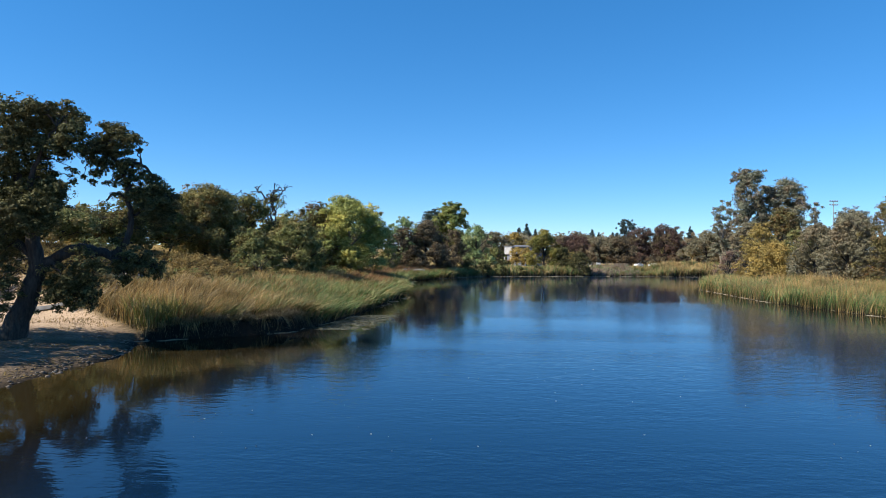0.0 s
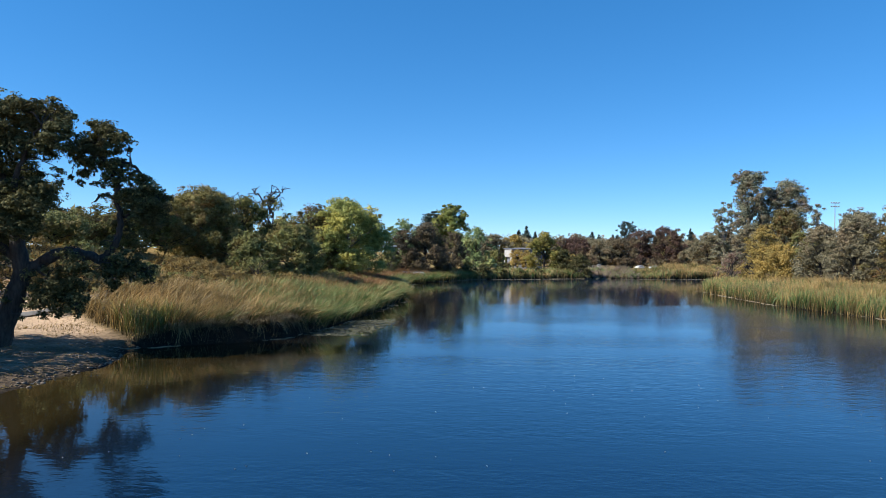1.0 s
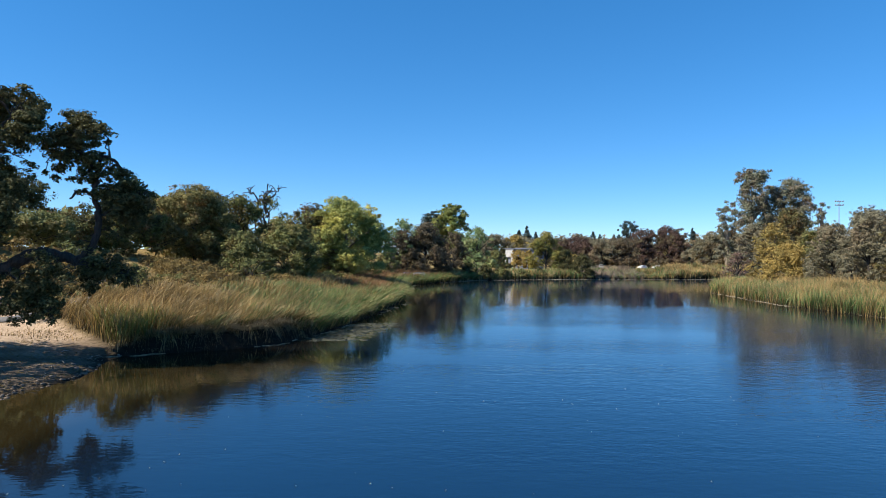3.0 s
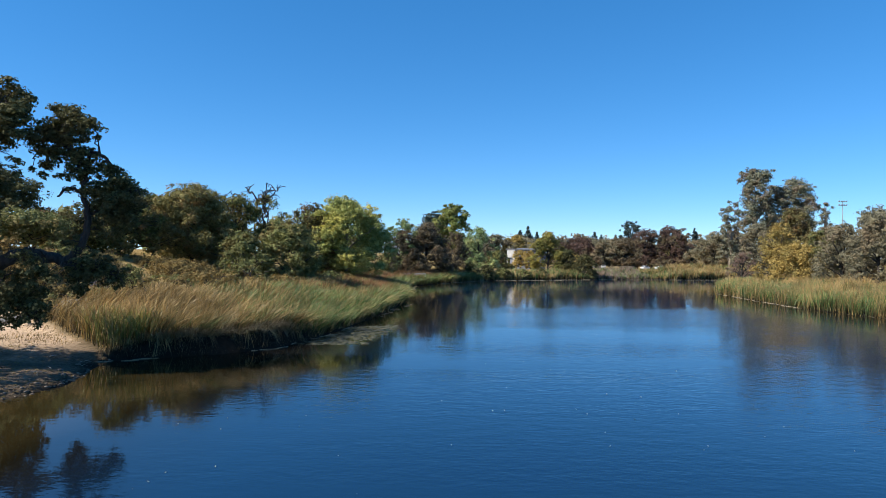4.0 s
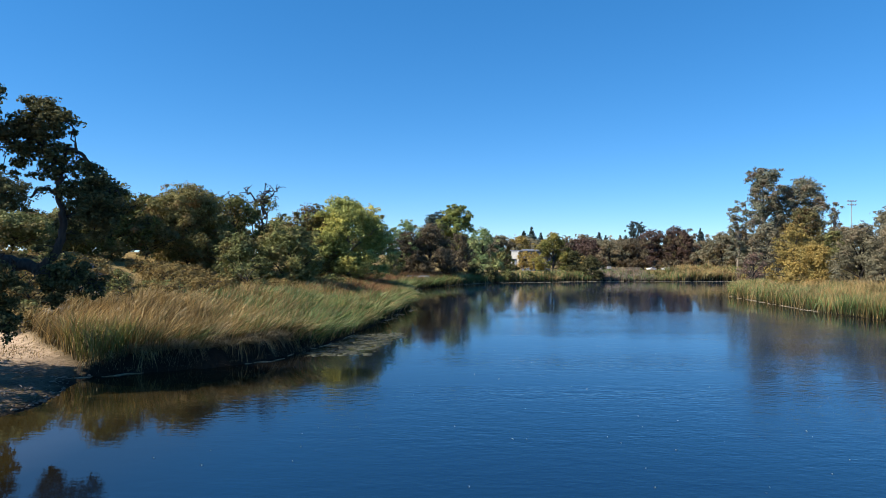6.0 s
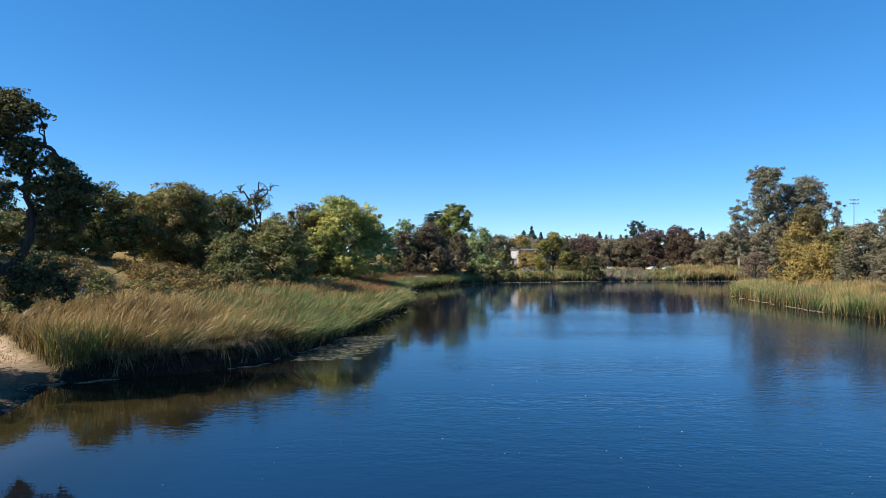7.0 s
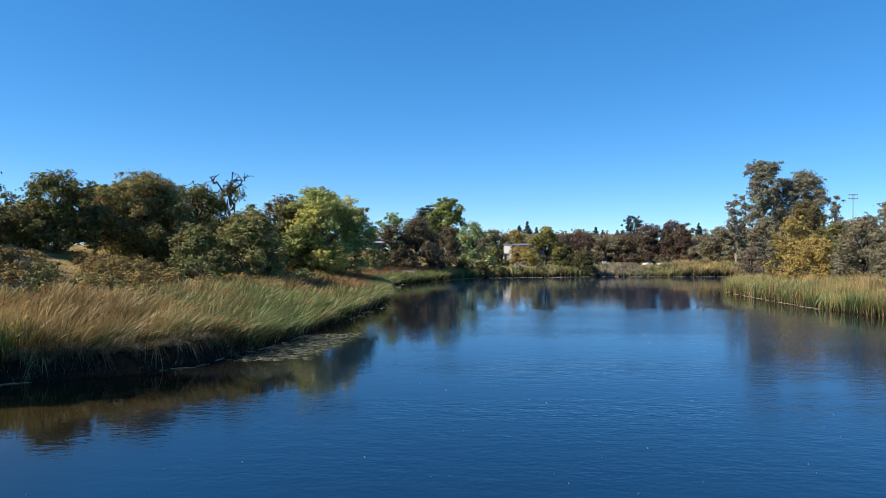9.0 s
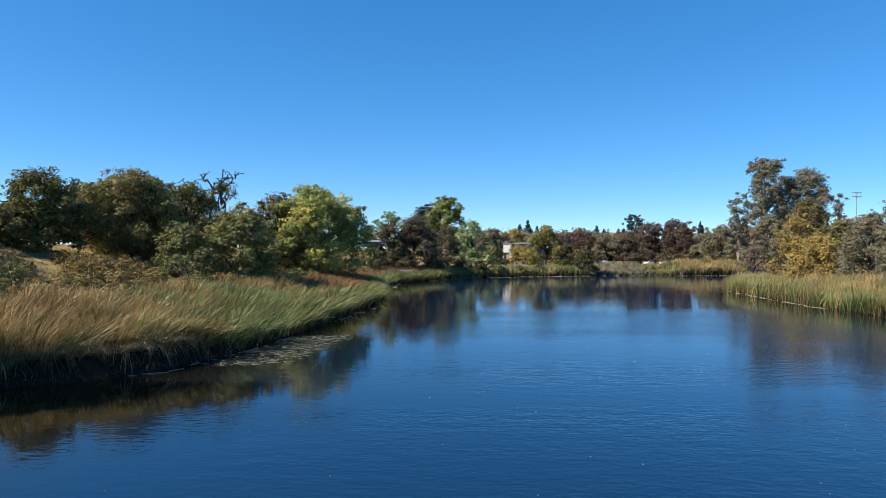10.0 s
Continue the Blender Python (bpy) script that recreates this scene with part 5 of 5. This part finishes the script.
# ---- on the water ----
def floating_straw():
    rng = np.random.default_rng(31)
    ways = []
    for ax, ay, bx, by, n, far in ((-27, 54.6, -24, 56.6, 5, 0.5), (-24, 56.6, -16.8, 62, 4, 0.6), (-16.8, 62, -12.6, 77, 14, 0.9), (-12.6, 77, -7.5, 115, 20, 0.8),
                                   (56.8, 117, 60.3, 90, 34, 0.9), (59.8, 155, 56.8, 117, 40, 0.9), (-10, 142, -9.5, 172, 24, 1), (-4, 186, 8, 209, 30, 1), (8.2, 209, 52, 233, 80, 1), (52, 233, 124, 250, 90, 1)):
        for k in range(n):
            f, off = rng.uniform(0, 1), rng.uniform(0.0, far)
            dx, dy = bx - ax, by - ay
            l = math.hypot(dx, dy)
            cx, cy = ax + dx * f + dy / l * off, ay + dy * f - dx / l * off
            a = math.atan2(dy, dx) + rng.normal(0, 0.4)
            s = rng.uniform(0.4, 1.3)
            r = rng.uniform(0.018, 0.035) * max(1, cy / 90)
            ways.append([(cx - math.cos(a) * s, cy - math.sin(a) * s, 0.015, r), (cx, cy, 0.03, r), (cx + math.cos(a) * s, cy + math.sin(a) * s, 0.015, r * 0.6)])
    v, q = tubes(ways, 5)
    tagged(put_mesh("floating_straw", v, q, STRAW), "pale dead stems floating along the shoreline", "debris", kind="stuff")


floating_straw()


def floating_weed():
    rng = np.random.default_rng(32)
    v, q = [], []
    for k in range(700):
        f = rng.uniform(0, 1)
        row = rng.integers(0, 9)
        cx = -14.0 + 4.2 * f + row * 0.3 + rng.normal(0, 0.8)
        cy = 65.5 + row * 1.7 + 1.0 * f + rng.normal(0, 0.6)
        if shore_distance(np.array([cx]), np.array([cy]))[0] > -0.4:
            continue
        l, w, a = rng.uniform(0.08, 0.5), rng.uniform(0.03, 0.08), rng.normal(0.1, 0.25)
        ring = np.linspace(0, 2 * np.pi, 8, endpoint=False)
        rr = rng.uniform(0.6, 1.15, 8)
        px, py = l * rr * np.cos(ring), w * rr * np.sin(ring)
        top = np.c_[cx + px * np.cos(a) - py * np.sin(a), cy + px * np.sin(a) + py * np.cos(a), np.full(8, 0.018)]
        b = len(v) * 16
        v.append(np.concatenate([top, top - (0, 0, 0.03)]))
        for j in range(8):
            q.append((b + j, b + 8 + j, b + 8 + (j + 1) % 8, b + (j + 1) % 8))
        q += [(b, b + 1, b + 2, b + 3), (b, b + 3, b + 4, b + 7), (b + 4, b + 5, b + 6, b + 7)]
    tagged(put_mesh("floating_weed", np.concatenate(v), np.array(q), ALGAE), "thin rafts of pale green weed floating near the reeds", "weed", kind="stuff")


floating_weed()


def floating_leaves():
    """Small pale leaves and bits of down scattered over the open water."""
    rng = np.random.default_rng(77)
    n = 170
    x, y = rng.uniform(-16, 30, n), 26 + 60 * rng.uniform(0, 1, n) ** 1.4
    a = rng.uniform(0, 6.28, n)
    size = rng.uniform(0.025, 0.06, (n, 1))
    u = np.c_[np.cos(a), np.sin(a), np.full(n, 0.25)] * size
    w = np.c_[-np.sin(a), np.cos(a), np.full(n, -0.1)] * size * 0.6
    p = np.c_[x, y, np.full(n, 0.022)]
    v = np.stack([p - u, p + w, p + u, p - w, p - (0, 0, 0.012)], 1)
    k = np.arange(n)[:, None] * 5
    tri = np.concatenate([k + [1, 0, 4], k + [2, 1, 4], k + [3, 2, 4], k + [0, 3, 4]])
    tagged(put_mesh("floating_leaves", v, k + [0, 1, 2, 3], PALE_LEAF, tris=tri), "small pale leaves and down floating on the open water", "debris", kind="stuff")


floating_leaves()

# ---- footpath ----
way = np.array([(-95, 58), (-70, 64), (-52, 67.2), (-41, 68), (-37, 69.5), (-38, 77), (-45, 88), (-57, 103), (-75, 125)], float)
s = np.linspace(0, len(way) - 1, 90)
px, py = np.interp(s, np.arange(len(way)), way[:, 0]), np.interp(s, np.arange(len(way)), way[:, 1])
for _ in range(14):
    px[1:-1], py[1:-1] = (px[:-2] + px[1:-1] + px[2:]) / 3, (py[:-2] + py[1:-1] + py[2:]) / 3
tx, ty = np.gradient(px), np.gradient(py)
tl = np.hypot(tx, ty)
cols = []
for off, lift in ((-1.5, -0.3), (-1.4, 0.06), (0, 0.09), (1.4, 0.06), (1.5, -0.3)):
    ax_, ay_ = px - ty / tl * off, py + tx / tl * off
    cols.append(np.c_[ax_, ay_, land(px, py) + lift + 0.02])
v = np.stack(cols, 1).reshape(-1, 3)
k = (np.arange(89)[:, None] * 5 + np.arange(4)[None]).ravel()
tagged(put_mesh("footpath", v, np.stack([k, k + 1, k + 6, k + 5], 1), ASPHALT), "worn grey asphalt footpath behind the sandy bank", "path", kind="structure")


# ---- buildings, cars and lights beyond the far bank ----
def white_building(x, y):
    z0 = high(x, y)
    thing = empty("building", x, y, z0, "low white flat-roofed building half hidden by trees", "building")
    thing.rotation_euler = (0, 0, radians(-24))
    h = 10.9 - z0
    bm = box(bmesh.new(), 0, 12, 0.6, 10, -0.3, h - 0.5, 0.03)
    part("wall", bm, GREY_WALL, thing)
    part("wing_wall", box(bmesh.new(), -1.0, 1.6, 0.0, 9.5, h * 0.55, h - 0.35, 0.03), STUCCO, thing, "white stucco wall above the entrance")
    part("column", box(bmesh.new(), 1.4, 2.2, -0.1, 0.5, -0.3, h - 0.3, 0.03), STUCCO, thing, "white corner column")
    part("column", box(bmesh.new(), -1.1, -0.7, -0.1, 0.4, -0.3, h * 0.6, 0.03), STUCCO, thing, "white corner column")
    part("roof", box(bmesh.new(), -1.4, 12.4, -0.3, 10.4, h - 0.5, h - 0.2, 0.04), GREY_WALL, thing)
    part("parapet", box(bmesh.new(), 3.0, 12.2, 0.2, 0.5, h - 0.2, h + 0.1, 0.03), GREY_WALL, thing)
    for n in range(3):
        wx0 = 3.2 + n * 2.9
        window = part("window", box(bmesh.new(), wx0, wx0 + 2.0, 0.50, 0.58, 1.2, 3.0), STUCCO, thing)
        part("pane", box(bmesh.new(), wx0 + 0.12, wx0 + 1.88, 0.46, 0.49, 1.32, 2.88), GLASS, window)
    door = part("door", box(bmesh.new(), 0.1, 1.1, 0.50, 0.58, 0.0, 2.1), BROWN_WALL, thing)
    part("handle", box(bmesh.new(), 0.95, 1.0, 0.44, 0.49, 1.0, 1.15), STEEL, door)


white_building(23.8, 265)


def small_shelter(x, y):
    z0 = high(x, y)
    thing = empty("pump_house", x, y, z0, "small brown building with a white flat roof among the trees", "building")
    h = 10.2 - z0
    part("wall", box(bmesh.new(), -1.4, 1.4, 0, 3, -0.3, h - 0.3, 0.03), BROWN_WALL, thing)
    part("roof", box(bmesh.new(), -1.9, 1.9, -0.7, 3.6, h - 0.3, h + 0.12, 0.05), STUCCO, thing, "white roof slab")
    window = part("window", box(bmesh.new(), -0.6, 0.4, -0.06, -0.005, h - 2.6, h - 1.0), STEEL, thing)
    part("pane", box(bmesh.new(), -0.5, 0.3, -0.09, -0.065, h - 2.5, h - 1.1), GLASS, window)


small_shelter(-17.2, 186)


def low_wall(x0, x1, y):
    z0 = min(high(x0, y), high(x1, y))
    thing = empty("garden_wall", x0, y, z0, "low pale block wall behind the cove reeds", "wall")
    part("wall", box(bmesh.new(), 0, x1 - x0, 0, 0.3, -0.5, 2.5, 0.02), STUCCO, thing)
    part("coping", box(bmesh.new(), -0.05, x1 - x0 + 0.05, -0.05, 0.35, 2.5, 2.6, 0.02), GREY_WALL, thing)


low_wall(-13.2, -7.0, 184)


def car(x, y, turn, paint, label):
    z0 = high(x, y) + 0.25
    thing = empty("car", x, y, z0, label, "car", "parked cars")
    thing.rotation_euler = (0, 0, radians(turn))
    side = [(-2.15, 0.35), (-2.2, 0.75), (-1.95, 0.98), (-1.35, 1.05), (-0.75, 1.48), (0.95, 1.50), (1.75, 1.05), (2.15, 0.95), (2.2, 0.5), (2.1, 0.32)]
    bm = bmesh.new()
    near = [bm.verts.new((a, -0.88 + (0.14 if b > 1.2 else 0), b)) for a, b in side]
    off = [bm.verts.new((a, 0.88 - (0.14 if b > 1.2 else 0), b)) for a, b in side]
    bm.faces.new(near)
    bm.faces.new(off[::-1])
    for n in range(len(side)):
        bm.faces.new((near[n], off[n], off[(n + 1) % len(side)], near[(n + 1) % len(side)]))
    bmesh.ops.recalc_face_normals(bm, faces=bm.faces)
    bmesh.ops.bevel(bm, geom=list(bm.edges), offset=0.05, segments=2, affect="EDGES")
    body = part("body", bm, paint, thing)
    for yy in (-0.86, 0.84):
        part("side_window", box(bmesh.new(), -0.75, 0.95, yy, yy + 0.02, 1.05, 1.36, 0.005), GLASS, body)
    part("windscreen", box(bmesh.new(), 1.15, 1.52, -0.66, 0.66, 1.14, 1.42, 0.01), GLASS, body)
    part("rear_window", box(bmesh.new(), -1.24, -0.92, -0.62, 0.62, 1.12, 1.42, 0.01), GLASS, body)
    for wx0 in (-1.35, 1.35):
        for yy in (-0.8, 0.8):
            bm = bmesh.new()
            bmesh.ops.create_cone(bm, cap_ends=True, segments=18, radius1=0.33, radius2=0.33, depth=0.22, matrix=pose(wx0, yy, 0.08, 90))
            wheel = part("wheel", bm, RUBBER, thing)
            bm = bmesh.new()
            bmesh.ops.create_cone(bm, cap_ends=True, segments=12, radius1=0.2, radius2=0.18, depth=0.25, matrix=pose(wx0, yy, 0.08, 90))
            part("rim", bm, STEEL, wheel)


car(82.2, 280, 35, WHITE_PAINT, "white parked car behind the far reeds")
car(88.8, 281, 0, WHITE_PAINT, "white parked car side-on behind the far reeds")
for n, x in enumerate((58.5, 62.4, 66.0)):
    car(x, 285, 80, SILVER_PAINT, "silver parked car behind the wooden fence")


def fence(x0, x1, y):
    z0 = high((x0 + x1) / 2, y)
    thing = empty("fence", x0, y, z0, "weathered pinkish wooden fence before the car park", "fence")
    n = int((x1 - x0) / 2.4)
    post = part("post", box(bmesh.new(), -0.07, 0.07, -0.07, 0.07, -0.4, 1.35, 0.01), PALE_BARK, thing)
    for k in range(n):
        if k:
            o = post.copy()
            scene.collection.objects.link(o)
            o.location.x = k * 2.4
    for zz in (0.45, 0.85, 1.22):
        part("rail", box(bmesh.new(), 0, (n - 1) * 2.4, -0.1, -0.07, zz, zz + 0.16, 0.01), PALE_BARK, thing)


fence(55, 79, 276)


def light_mast(x, y, top):
    z0 = high(x, y)
    h = top - z0
    thing = empty("floodlight_mast", x, y, z0, "tall steel floodlight mast above the eastern trees", "floodlight")
    v, q = tubes([[(0, 0, -0.3, 0.30), (0, 0, h * 0.5, 0.24), (0, 0, h, 0.16)]], 12)
    put_mesh("pole", v, q, STEEL, thing, smooth=True)
    for zz in (h - 0.4, h - 2.2):
        part("crossarm", box(bmesh.new(), -2.0, 2.0, -0.12, 0.12, zz - 0.1, zz + 0.1, 0.02), STEEL, thing)
        for k in range(4):
            lx = -1.8 + k * 1.2
            bm = bmesh.new()
            bmesh.ops.create_cone(bm, cap_ends=True, segments=14, radius1=0.38, radius2=0.2, depth=0.5, matrix=pose(lx, -0.3, zz + 0.35, 65))
            part("lamp_head", bm, STEEL, thing)


light_mast(189.4, 320, 36.2)
